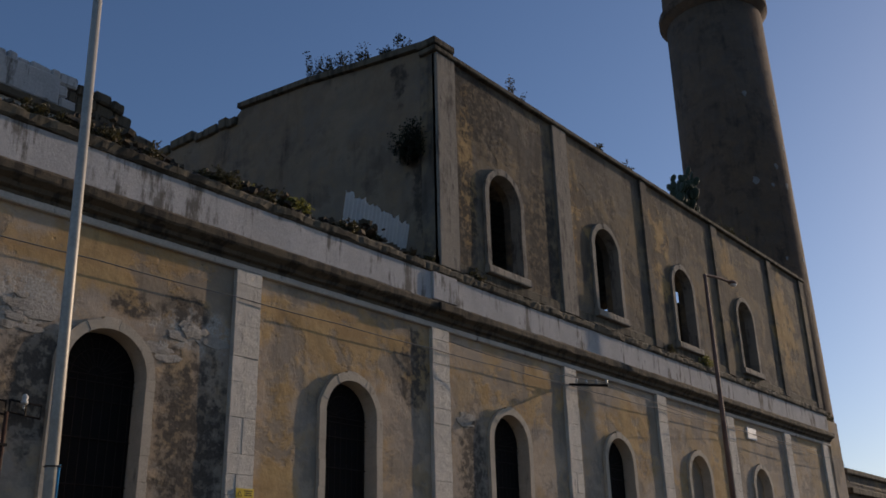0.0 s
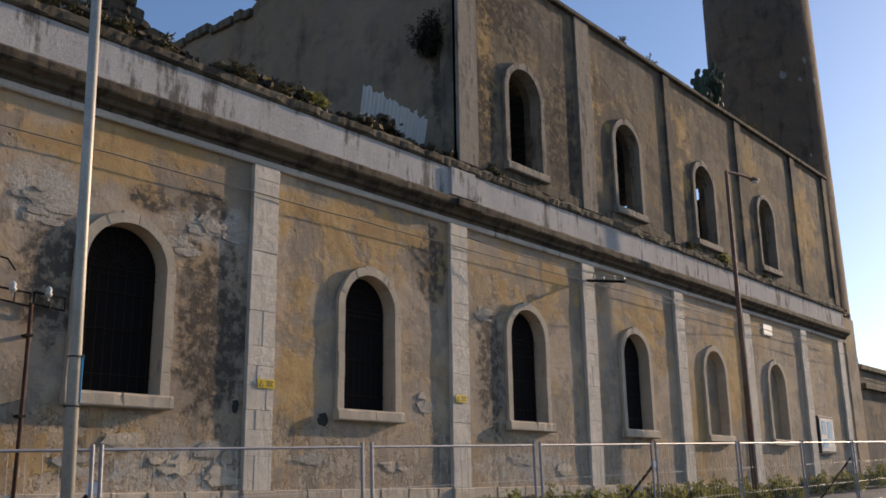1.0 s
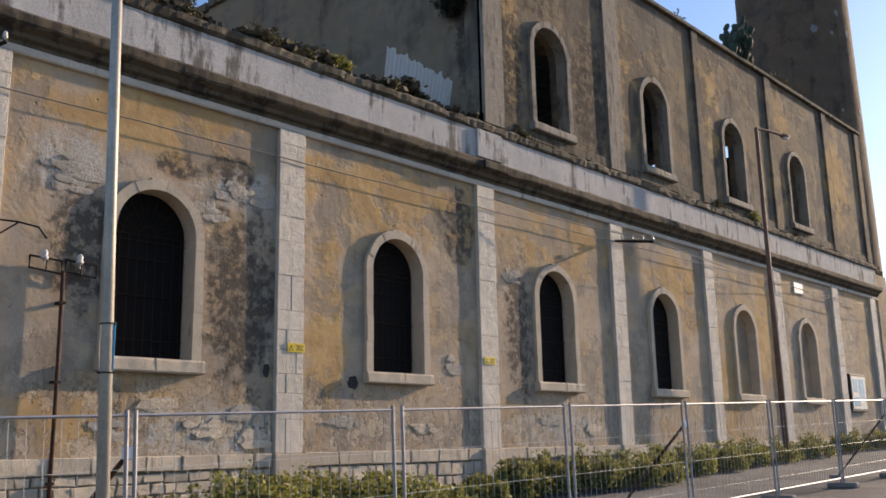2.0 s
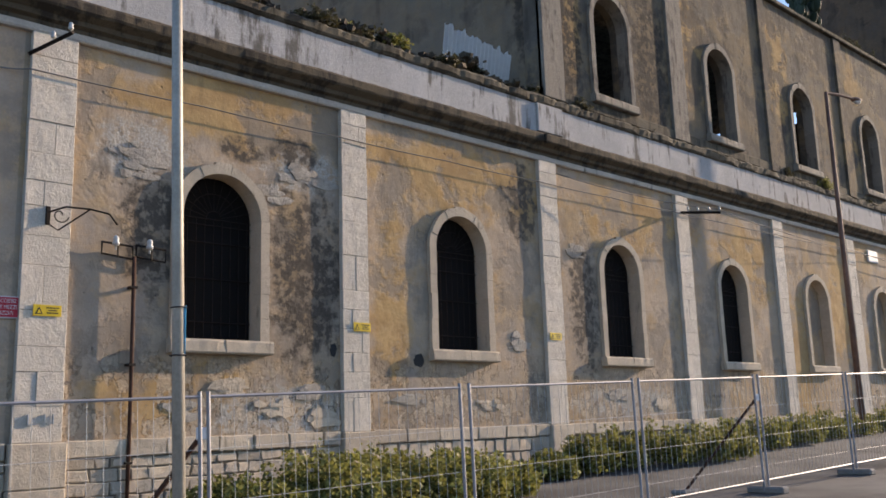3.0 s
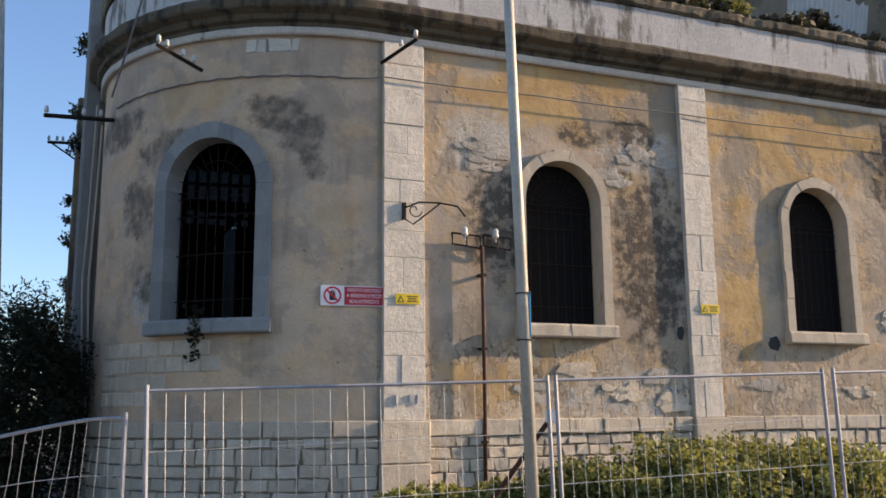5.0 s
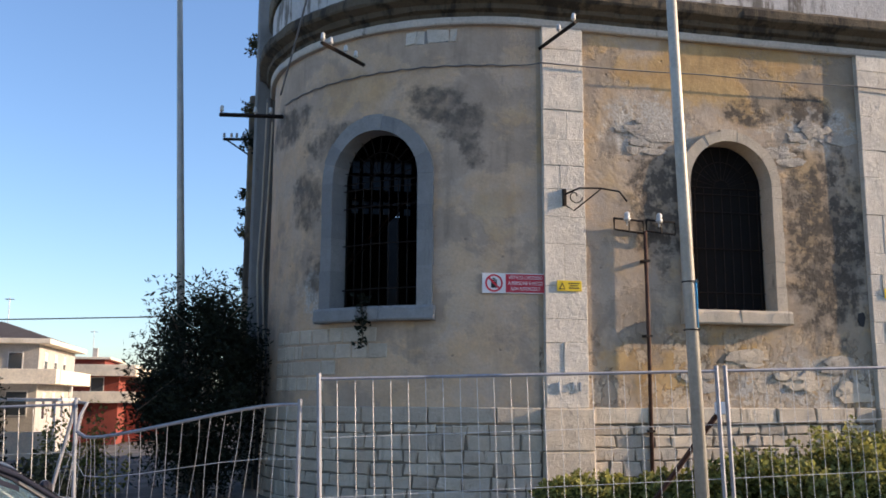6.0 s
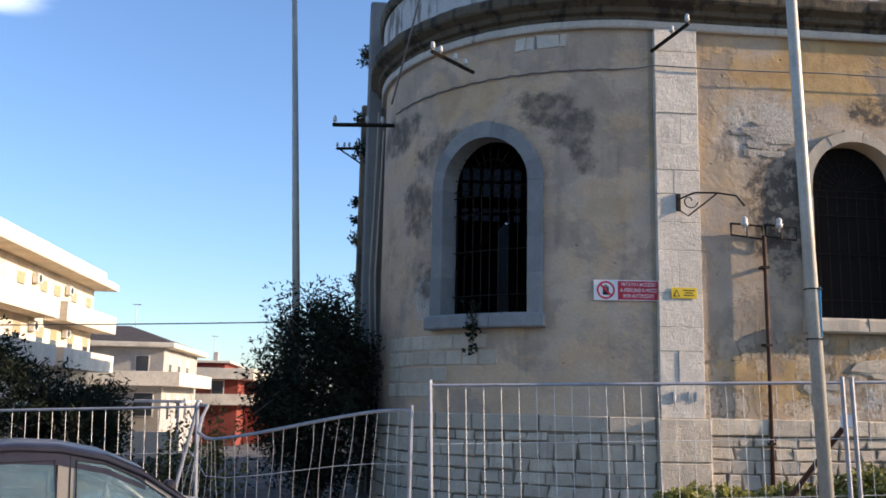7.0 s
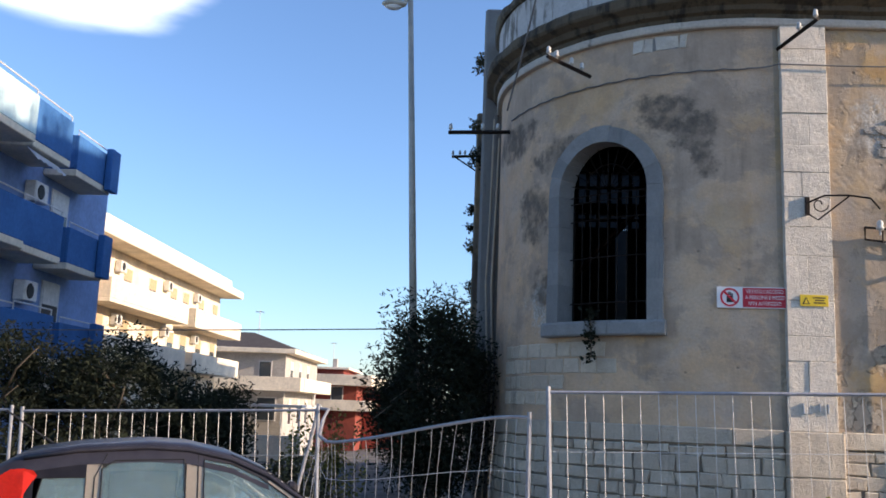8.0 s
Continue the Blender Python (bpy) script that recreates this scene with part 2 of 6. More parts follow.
M["upper_stone"] = stone("stained_limestone", (0.38, 0.33, 0.26), (0.29, 0.25, 0.2), (0.06, 0.05, 0.045), 0.5, 0.03)
M["wire"] = plain("bright_zinc_wire", (0.62, 0.60, 0.57), 0.5, 0.2)
M["bare_stone"] = stone("bare_grey_stone", (0.50, 0.45, 0.385), (0.38, 0.34, 0.285), (0.14, 0.12, 0.10), 0.3, 0.05)
M["joint"] = plain("joint_mortar", (0.22, 0.185, 0.14), 0.95, scale=9, relief=0.01)


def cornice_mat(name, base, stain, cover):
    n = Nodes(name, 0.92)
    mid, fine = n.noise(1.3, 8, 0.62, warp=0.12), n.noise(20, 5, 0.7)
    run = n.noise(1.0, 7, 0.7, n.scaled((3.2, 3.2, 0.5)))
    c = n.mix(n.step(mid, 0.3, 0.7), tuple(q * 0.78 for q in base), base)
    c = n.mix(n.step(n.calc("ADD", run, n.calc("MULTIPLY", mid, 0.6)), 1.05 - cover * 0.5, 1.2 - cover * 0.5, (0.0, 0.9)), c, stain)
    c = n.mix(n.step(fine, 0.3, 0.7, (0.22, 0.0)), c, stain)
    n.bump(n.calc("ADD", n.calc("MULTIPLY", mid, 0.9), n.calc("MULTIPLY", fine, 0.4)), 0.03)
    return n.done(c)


M["fascia"] = cornice_mat("whitewashed_band", (0.64, 0.57, 0.48), (0.09, 0.075, 0.06), 0.34)
M["parapet"] = cornice_mat("limewashed_parapet", (0.58, 0.555, 0.53), (0.12, 0.105, 0.085), 0.47)
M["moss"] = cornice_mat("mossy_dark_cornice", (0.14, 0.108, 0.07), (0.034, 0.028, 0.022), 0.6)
M["cap"] = cornice_mat("grey_coping", (0.16, 0.135, 0.095), (0.045, 0.037, 0.026), 0.6)
# room colour set very dark: the gloom indoors is put into it
M["inside"] = plain("shade_toned_interior", (0.045, 0.04, 0.036), 0.95, scale=1.5)
M["dirty_glass"] = plain("dirty_glass", (0.05, 0.055, 0.065), 0.4, scale=5)
M["dirty_glass"].node_tree.nodes["Principled BSDF"].inputs["Transmission Weight"].default_value = 0.45
# near black, so the window openings read as unlit inside
M["opening_dark"] = plain("opening_dark_sheet", (0.006, 0.0045, 0.004), 0.95, scale=3)
M["scrawl"] = plain("faded_blue_paint", (0.42, 0.45, 0.48), 0.8)
M["iron"] = plain("rusty_black_iron", (0.028, 0.02, 0.016), 0.7, 0.4, 0.3, 12)
M["rust"] = plain("brown_rust", (0.085, 0.042, 0.028), 0.8, 0.2, 0.3, 9, 0.004)
M["porcelain"] = plain("white_porcelain", (0.58, 0.57, 0.54), 0.35, vary=0.12)
M["cable"] = plain("grey_cable", (0.16, 0.15, 0.14), 0.7)
M["zinc"] = plain("galvanised_steel", (0.34, 0.34, 0.36), 0.55, 0.4, 0.12, 10)
M["pole"] = plain("grey_painted_steel", (0.46, 0.42, 0.35), 0.5, 0.2, 0.12, 3)
M["rustpole"] = plain("rust_stained_pole", (0.22, 0.13, 0.095), 0.7, 0.1, 0.2, 3)
M["concrete"] = plain("rough_concrete", (0.25, 0.235, 0.215), 0.92, scale=4, relief=0.02)
M["white"] = plain("white_sheet", (0.78, 0.77, 0.75), 0.5, vary=0.04)
M["red"] = plain("sign_red", (0.55, 0.03, 0.05), 0.45, vary=0.05)
M["black"] = plain("matt_black", (0.02, 0.02, 0.022), 0.6, vary=0.1)
M["yellow"] = plain("sign_yellow", (0.75, 0.52, 0.03), 0.5, vary=0.06)
M["blue"] = plain("blue_sticker", (0.05, 0.30, 0.55), 0.4, vary=0.1)


# ---- mesh helpers ----
def part(name, bm, material, parent=None, label="", smooth=False):
    """Links a bmesh as one mesh object, under a thing or a part."""
    me = bpy.data.meshes.new(name)
    bmesh.ops.recalc_face_normals(bm, faces=bm.faces)
    bm.to_mesh(me)
    bm.free()
    for mm in material if isinstance(material, (list, tuple)) else [material]:
        me.materials.append(mm)
    if smooth:
        me.polygons.foreach_set("use_smooth", [len(q.vertices) < 5 for q in me.polygons])
    ob = new(name, me)
    if parent:
        ob.parent = parent
    if label:
        ob["label"] = label
    return ob


def thing(name, label, category, group="", kind="", at=(0, 0, 0)):
    ob = new(name)
    ob.location = at
    return tagged(ob, label, category, group, kind)


def box(bm, x0, x1, y0, y1, z0, z1, bevel=0.0, m=None):
    vs = [bm.verts.new((x, y, z)) for z in (z0, z1) for x, y in ((x0, y0), (x1, y0), (x1, y1), (x0, y1))]
    fs = [bm.faces.new([vs[k] for k in q]) for q in ((0, 3, 2, 1), (4, 5, 6, 7), (0, 1, 5, 4), (1, 2, 6, 5), (2, 3, 7, 6), (3, 0, 4, 7))]
    if bevel:
        es = {e for q in fs for e in q.edges}
        out = bmesh.ops.bevel(bm, geom=list(es), offset=bevel, segments=1, affect="EDGES")
        vs = list({v for q in out["faces"] for v in q.verts} | {v for v in vs if v.is_valid})
    if m is not None:
        for v in vs:
            v.co = m @ v.co
    return vs


def boxed(*a, **k):
    bm = bmesh.new()
    box(bm, *a, **k)
    return bm


def tube(bm, pts, r, sides=6, r2=None, cap=True):
    """A round bar through the points, tapering from r to r2."""
    pts = [Vector(p) for p in pts]
    rings = []
    for k, p in enumerate(pts):
        d = (pts[min(k + 1, len(pts) - 1)] - pts[max(k - 1, 0)]).normalized()
        a = d.cross(Vector((0, 0, 1)) if abs(d.z) < 0.9 else Vector((0, 1, 0))).normalized()
        b = d.cross(a)
        q = r if r2 is None else r + (r2 - r) * k / (len(pts) - 1)
        rings.append([bm.verts.new(p + q * (math.cos(u) * a + math.sin(u) * b)) for u in (math.tau * i / sides for i in range(sides))])
    for u, v in zip(rings, rings[1:]):
        for i in range(sides):
            bm.faces.new((u[i], u[(i + 1) % sides], v[(i + 1) % sides], v[i]))
    if cap:
        bm.faces.new(rings[0][::-1])
        bm.faces.new(rings[-1])
    return rings


def tubed(pts, r, sides=6, r2=None):
    bm = bmesh.new()
    tube(bm, pts, r, sides, r2)
    return bm


def turned(profile, sides=16, centre=(0, 0, 0)):
    """A turned body from (radius, height) pairs."""
    bm = bmesh.new()
    rings = [[bm.verts.new((centre[0] + r * math.cos(u), centre[1] + r * math.sin(u), centre[2] + z)) for u in (math.tau * i / sides for i in range(sides))] for r, z in profile]
    for a, b in zip(rings, rings[1:]):
        for i in range(sides):
            bm.faces.new((a[i], a[(i + 1) % sides], b[(i + 1) % sides], b[i]))
    bm.faces.new(rings[0][::-1])
    bm.faces.new(rings[-1])
    return bm


# ---- the lie of the land ----
def ease(a, b, v):
    k = max(0.0, min(1.0, (v - a) / (b - a)))
    return k * k * (3 - 2 * k)


def ground_z(x, y):
    z = 0.0286 * max(-40.0, min(60.0, x)) - 0.08
    z += 0.12 * ease(9.5, 13.5, y) * ease(1, 6, x)
    z -= 0.25 * ease(1.0, -3.0, x) * ease(8.5, 11.0, y)
    z -= 2.2 * ease(20, 90, y) * ease(12, 0, x)
    return z


# ---- the building's line: facade, round corner, side street ----
FY, CX, RAD = 15.0, 4.95, 4.36
END_X = 47.6
SPAN = 43.0 - CX + 4.6
ARC = RAD * radians(91.5)


def line(s, out=0.0):
    """A point on the wall line; s runs from the corner's start (0) to the right (positive), round the corner (negative)."""
    if s >= 0:
        return (CX + s, FY - out)
    th = min(-s, ARC) / RAD
    nx, ny = -math.sin(th), -math.cos(th)
    x, y = CX + (RAD + out) * nx, FY + RAD + (RAD + out) * ny
    if -s > ARC:
        x, y = x - math.cos(th) * 0 + (-s - ARC) * (-math.cos(th)), y + (-s - ARC) * math.sin(th)
    return (x, y)


def stops(s0, s1, step=0.3, straight=2.0):
    """Places along the line: close together round the corner."""
    out = [s0]
    s = s0
    while s < s1 - 1e-6:
        s += step if -ARC - 0.2 < s < 0 else straight
        if out[-1] < -ARC < s:
            s = -ARC
        if out[-1] < 0 < s:
            s = 0.0
        out.append(min(s, s1))
    return out


def sweep(profile, s0, s1, step=0.3, worn=0.0):
    """A moulding along the line from (outward, height) pairs, its edges crumbled by the depth worn."""
    bm = bmesh.new()
    rings = []
    for s in stops(s0, s1, step, 0.13 if worn and s1 - s0 < 60 else 2.0):
        ring = []
        for k, (o, z) in enumerate(profile):
            if worn and o > 0.1:
                bite = noise.noise(Vector((s * 1.6, k * 0.6, 3.1))) + 0.8 * noise.noise(Vector((s * 5.7, k * 2.0, 8.7)))
                o -= worn * max(0.0, bite + 0.15)
                z -= worn * 0.5 * bite
            ring.append(bm.verts.new((*line(s, o), z)))
        rings.append(ring)
    for a, b in zip(rings, rings[1:]):
        for i in range(len(profile)):
            j = (i + 1) % len(profile)
            bm.faces.new((a[i], b[i], b[j], a[j]))
    bm.faces.new(rings[0])
    bm.faces.new(rings[-1][::-1])
    return bm


def arch_top(s, c, half, spring):
    return spring + math.sqrt(max(0.0, half * half - (s - c) ** 2))


def pierced_wall(where, s0, s1, z0, z1, holes, thick=0.55, step=2.0):
    """A wall with arched openings that go right through. where(s, out) -> x, y; holes: (centre, half width, sill, spring)."""
    cuts = {s0, s1}
    for c, half, lo, spring in holes:
        cuts |= {c + half * math.cos(math.pi * i / 16) for i in range(17)}
    s = s0
    while s < s1:
        cuts.add(s)
        s += step
    cuts = sorted(cuts)
    cuts = [c for k, c in enumerate(cuts) if k == 0 or c - cuts[k - 1] > 1e-4]
    bm = bmesh.new()

    def column(a, b, la, lb, ha, hb):
        vs = [bm.verts.new((*where(s, -d), z)) for d in (0, thick) for s, z in ((a, la), (b, lb), (b, hb), (a, ha))]
        for q in ((0, 1, 2, 3), (7, 6, 5, 4), (0, 4, 5, 1), (3, 2, 6, 7)):
            bm.faces.new([vs[k] for k in q])
        return vs

    for a, b in zip(cuts, cuts[1:]):
        mid = (a + b) / 2
        hole = next((h for h in holes if abs(mid - h[0]) < h[1]), None)
        if hole:
            c, half, lo, spring = hole
            column(a, b, z0, z0, lo, lo)
            column(a, b, arch_top(a, c, half, spring), arch_top(b, c, half, spring), z1, z1)
        else:
            column(a, b, z0, z0, z1, z1)
    # jambs and ends
    for s in [s0, s1]:
        vs = [bm.verts.new((*where(s, -d), z)) for d, z in ((0, z0), (thick, z0), (thick, z1), (0, z1))]
        bm.faces.new(vs)
    for c, half, lo, spring in holes:
        for s in (c - half, c + half):
            vs = [bm.verts.new((*where(s, -d), z)) for d, z in ((0, lo), (thick, lo), (thick, spring), (0, spring))]
            bm.faces.new(vs)
    bmesh.ops.remove_doubles(bm, verts=bm.verts, dist=1e-4)
    return bm


def surround(where, c, half, lo, spring, wide=0.19, proud=0.1, deep=0.3, rng=None):
    """The stones of an arched opening's dressing, one bmesh each: jamb stones and voussoirs with open joints."""
    gap = 0.0015
    made = []

    def stone_piece(corners, extra):
        bm = bmesh.new()
        vs = [bm.verts.new((*where(s, d), z)) for d in (proud + extra, -deep) for s, z in corners]
        n = len(corners)
        bm.faces.new(vs[:n])
        bm.faces.new(vs[n:][::-1])
        for i in range(n):
            bm.faces.new((vs[i], vs[i + n], vs[(i + 1) % n + n], vs[(i + 1) % n]))
        made.append(bm)

    z = lo
    while z < spring - 0.05:
        h = min(rng.uniform(0.42, 0.7), spring - z)
        if spring - z - h < 0.2:
            h = spring - z
        for side in (-1, 1):
            a, b = c + side * half, c + side * (half + wide + rng.uniform(-0.012, 0.012))
            stone_piece([(a, z + gap), (b, z + gap), (b, z + h - gap), (a, z + h - gap)], rng.uniform(-0.006, 0.006))
        z += h
    count = 9
    for k in range(count):
        t0, t1 = math.pi * k / count + 0.0015, math.pi * (k + 1) / count - 0.0015
        ts = [t0 + (t1 - t0) * i / 3 for i in range(4)]
        w = wide + (0.03 if k == count // 2 else rng.uniform(-0.012, 0.012))
        ring = [(c + half * math.cos(t), spring + half * math.sin(t)) for t in ts] + [(c + (half + w) * math.cos(t), spring + (half + w) * math.sin(t)) for t in ts[::-1]]
        stone_piece(ring, rng.uniform(-0.006, 0.008))
    return made


def sill_piece(where, c, half, z0, z1, proud, deep, rng):
    """A thick window sill in two lengths with a chipped front edge."""
    bm = bmesh.new()
    cuts = [c - half, c + rng.uniform(-0.3, 0.3), c + half]
    for a, b in zip(cuts, cuts[1:]):
        n = 6
        rings = []
        for i in range(n + 1):
            s = a + 0.004 + (b - a - 0.008) * i / n
            chip = rng.uniform(0, 0.025)
            rings.append([bm.verts.new((*where(s, o), z)) for o, z in ((-deep, z0), (proud - 0.02, z0), (proud, z0 + 0.03), (proud - chip, z1 - 0.03 - chip), (proud - 0.03 - chip, z1), (-deep, z1))])
        for p, q in zip(rings, rings[1:]):
            for i in range(6):
                bm.faces.new((p[i], q[i], q[(i + 1) % 6], p[(i + 1) % 6]))
        bm.faces.new(rings[0])
        bm.faces.new(rings[-1][::-1])
    return bm


def grille(where, c, half, lo, spring, depth, bars=9, fan=True):
    """A wrought-iron window grille: upright bars, cross bars and a fan in the arch."""
    bm = bmesh.new()
    r = 0.008

    def at(s, z):
        return (*where(s, -depth), z)

    for i in range(bars):
        s = c - half + 2 * half * (i + 0.5) / bars
        tube(bm, [at(s, lo), at(s, spring if fan else arch_top(s, c, half, spring))], r, 4)
    for z in (lo + 0.35, lo + 1.15, spring - 0.45, spring - 0.12, spring):
        n = 6
        tube(bm, [at(c - half + 2 * half * i / n, z) for i in range(n + 1)], r * 1.3, 4)
    if fan:
        for k in range(1, 12):
            t = math.pi * k / 12
            tube(bm, [at(c + 0.16 * math.cos(t), spring + 0.16 * math.sin(t)), at(c + half * math.cos(t), spring + half * math.sin(t))], r * 0.8, 4)
        for q in (0.16, half * 0.62):
            tube(bm, [at(c + q * math.cos(math.pi * i / 10), spring + q * math.sin(math.pi * i / 10)) for i in range(11)], r, 4)
    return bm


def flat(y):
    return lambda s, out=0.0: (s, y - out)


# ---- the old factory ----
rng = random.Random(4)
factory = thing("old_factory", "derelict ochre-rendered factory with arched windows and stone pilasters", "building", at=(20, 15, 0))


def under(name, bm, material, parent=factory, label="", smooth=False):
    ob = part(name, bm, material, parent, label, smooth)
    ob.matrix_parent_inverse = Matrix.Translation(-Vector(factory.location)) if parent is factory else Matrix()
    return ob


HALF, BAY_HALF = 0.80, 0.85
LO_SILL, LO_SPRING = 3.30, 5.58
UP_SILL, UP_SPRING = 10.62, 12.93
LOW_X = [8.58, 14.72, 20.85, 26.8, 32.62, 38.45]
UP_X = [21.1, 27.1, 33.0, 39.05]
BAY_S = -RAD * radians(38.2)
low_holes = [(x - CX, HALF + 0.02, LO_SILL - 0.03, LO_SPRING) for x in LOW_X]
up_holes = [(x, HALF + 0.02, UP_SILL - 0.03, UP_SPRING) for x in UP_X]
under("lower_wall", pierced_wall(line, 0.0, END_X + 1.6 - CX, -0.6, 8.3, low_holes), M["lower"], label="peeling ochre and grey render")
under("corner_wall", pierced_wall(line, -ARC - 46, 0.0, -3.5, 8.3, [(BAY_S, BAY_HALF + 0.02, LO_SILL - 0.03, LO_SPRING)], thick=0.3, step=0.24), M["bay"], label="beige render, stained round the window")
under("upper_wall", pierced_wall(flat(FY), 18.0, END_X, 9.2, 16.75, up_holes), M["upper"], label="grey weathered render with dark streaks")

# side wall of the tall part, rising to a broken gable
bm = bmesh.new()
outline = [(15.56, 9.2), (15.56, 17.0), (17.8, 17.35), (20.5, 17.8), (24.0, 18.2), (24.35, 18.0), (24.7, 17.85), (26, 17.95), (27.4, 18.1), (28.7, 18.2), (31.0, 18.1), (31.0, 9.2)]
for x in (18.0, 18.5):
    vs = [bm.verts.new((x, y, z)) for y, z in outline]
    bm.faces.new(vs)
bm.verts.ensure_lookup_table()
n = len(outline)
for i in range(n):
    bm.faces.new([bm.verts[k] for k in (i, (i + 1) % n, (i + 1) % n + n, i + n)])
under("gable_wall", bm, M["side"], label="dull grey-brown render with fallen patches")
bm = bmesh.new()
for (y0, z0), (y1, z1) in zip([(15.0, 16.95), (17.8, 17.38), (20.5, 17.83)], [(17.8, 17.38), (20.5, 17.83), (24.1, 18.25)]):
    vs = [bm.verts.new((x, y, z + dz)) for dz in (0, 0.2) for x, y, z in ((17.86, y0, z0), (18.6, y0, z0), (18.6, y1, z1), (17.86, y1, z1))]
    for q in ((0, 3, 2, 1), (4, 5, 6, 7), (0, 1, 5, 4), (1, 2, 6, 5), (2, 3, 7, 6), (3, 0, 4, 7)):
        bm.faces.new([vs[k] for k in q])
under("gable_coping", bm, M["cap"], label="dark stone coping")
y = 24.2
while y < 31:
    w = rng.uniform(0.4, 0.9)
    z = 17.85 + 0.06 * (y - 24.2) + rng.uniform(0, 0.18)
    under("coping_stone", boxed(17.85, 18.55, y, y + w, z - 0.2, z + rng.uniform(0.05, 0.2), bevel=0.03), M["cap"])
    y += w + rng.uniform(0, 0.15)

# closed rest: far walls, floors and roofs
under("back_wall", boxed(0.8, END_X + 1.6, 60.6, 61.1, -3.5, 9.6), M["side"])
under("end_wall", boxed(END_X + 1.05, END_X + 1.6, FY + 0.55, 60.6, -0.6, 9.3), M["lower"])
under("upper_end_wall", boxed(END_X - 0.55, END_X, FY + 0.55, 31, 9.2, 17.0), M["upper"])
under("upper_back_wall", boxed(18.5, END_X, 31.0, 31.5, 9.2, 18.1), M["side"])
bm = bmesh.new()
box(bm, 4.5, END_X + 1.0, 24.0, 24.4, 0.2, 9.2)
box(bm, 0.9, 2.7, 24.0, 24.4, 0.2, 9.2)
box(bm, 2.7, 4.5, 24.0, 24.4, 0.2, 4.1)
box(bm, 2.7, 3.75, 24.0, 24.4, 4.1, 6.55)
box(bm, 4.1, 4.5, 24.0, 24.4, 4.1, 6.55)
box(bm, 2.7, 4.5, 24.0, 24.4, 6.95, 7.2)
box(bm, 2.7, 4.5, 24.0, 24.4, 8.05, 9.2)
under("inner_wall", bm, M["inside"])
for k in range(7):
    x = 2.75 + 0.28 * k
    under("inner_mullion", tubed([(x, 24.15, 6.5), (x + 0.02, 24.15, 8.1)], 0.05, 4), M["iron"])
for z in (6.75, 7.62):
    under("inner_rail", tubed([(2.65, 24.12, z), (4.55, 24.12, z + 0.05)], 0.045, 4), M["iron"])
under("inner_pane", boxed(2.7, 4.5, 24.2, 24.22, 7.2, 8.05), M["dirty_glass"], label="dirty grey glass")
under("inner_pane", boxed(2.7, 4.5, 24.2, 24.22, 6.55, 6.95), M["dirty_glass"], label="dirty grey glass")
under("inner_pane", boxed(3.75, 4.1, 24.2, 24.22, 4.1, 6.54), M["dirty_glass"], label="dirty grey glass")
under("inner_brace", tubed([(2.0, 20.6, 4.4), (3.9, 21.0, 6.5)], 0.07, 5), M["rust"], label="slanting timber brace")
# added and unseen: keeps the next window's sun out of the corner room
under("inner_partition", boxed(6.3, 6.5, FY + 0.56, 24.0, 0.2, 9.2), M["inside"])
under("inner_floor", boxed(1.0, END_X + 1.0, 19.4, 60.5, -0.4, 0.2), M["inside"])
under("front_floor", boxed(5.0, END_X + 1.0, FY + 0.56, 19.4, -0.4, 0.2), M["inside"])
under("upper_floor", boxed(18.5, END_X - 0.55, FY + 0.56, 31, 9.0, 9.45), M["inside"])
bm = bmesh.new()
box(bm, 5.0, 18.0, FY + 0.3, 24.4, 9.25, 9.75)
box(bm, 0.95, 5.0, 19.3, 24.4, 9.25, 9.75)
vs = [bm.verts.new((CX, FY + RAD, 9.7))] + [bm.verts.new((*line(-RAD * radians(90) * i / 10, -0.25), 9.7)) for i in range(11)]
bm.faces.new(vs)
under("flat_roof", bm, M["cap"], label="weed-grown flat roof")
bm = bmesh.new()
for a, b in (((FY + 0.3, 16.7), (23.2, 18.0)), ((31.0, 17.4), (23.2, 18.0))):
    vs = [bm.verts.new((x, y, z)) for x, (y, z) in ((18.3, a), (END_X - 0.1, a), (END_X - 0.1, b), (18.3, b))]
    bm.faces.new(vs)
bmesh.ops.solidify(bm, geom=bm.faces[:], thickness=0.12)
under("upper_roof", bm, M["cap"])

under("end_pier", boxed(47.78, 49.35, FY - 0.06, FY + 0.9, -0.5, 9.6, bevel=0.03), M["lower"], label="crumbling ochre end pier")

# mouldings
S_END = END_X + 0.15 - CX
S_BEG = -ARC - 46
S_NEAR = -ARC - 3.0
FASCIA = [(-0.1, 8.24), (0.09, 8.24), (0.11, 8.27), (0.11, 8.37), (-0.1, 8.37)]
CORNICE = [(-0.1, 8.374), (0.06, 8.374), (0.08, 8.46), (0.17, 8.5), (0.2, 8.58), (0.34, 8.66), (0.36, 8.70), (0.36, 8.84), (0.3, 8.9), (0.12, 8.99), (-0.1, 8.99)]
PARAPET = [(-0.15, 8.994), (0.1, 8.994), (0.1, 9.756), (-0.15, 9.756)]
CAP = [(-0.35, 9.76), (0.15, 9.76), (0.19, 9.81), (0.2, 9.95), (0.12, 10.02), (-0.35, 10.04)]
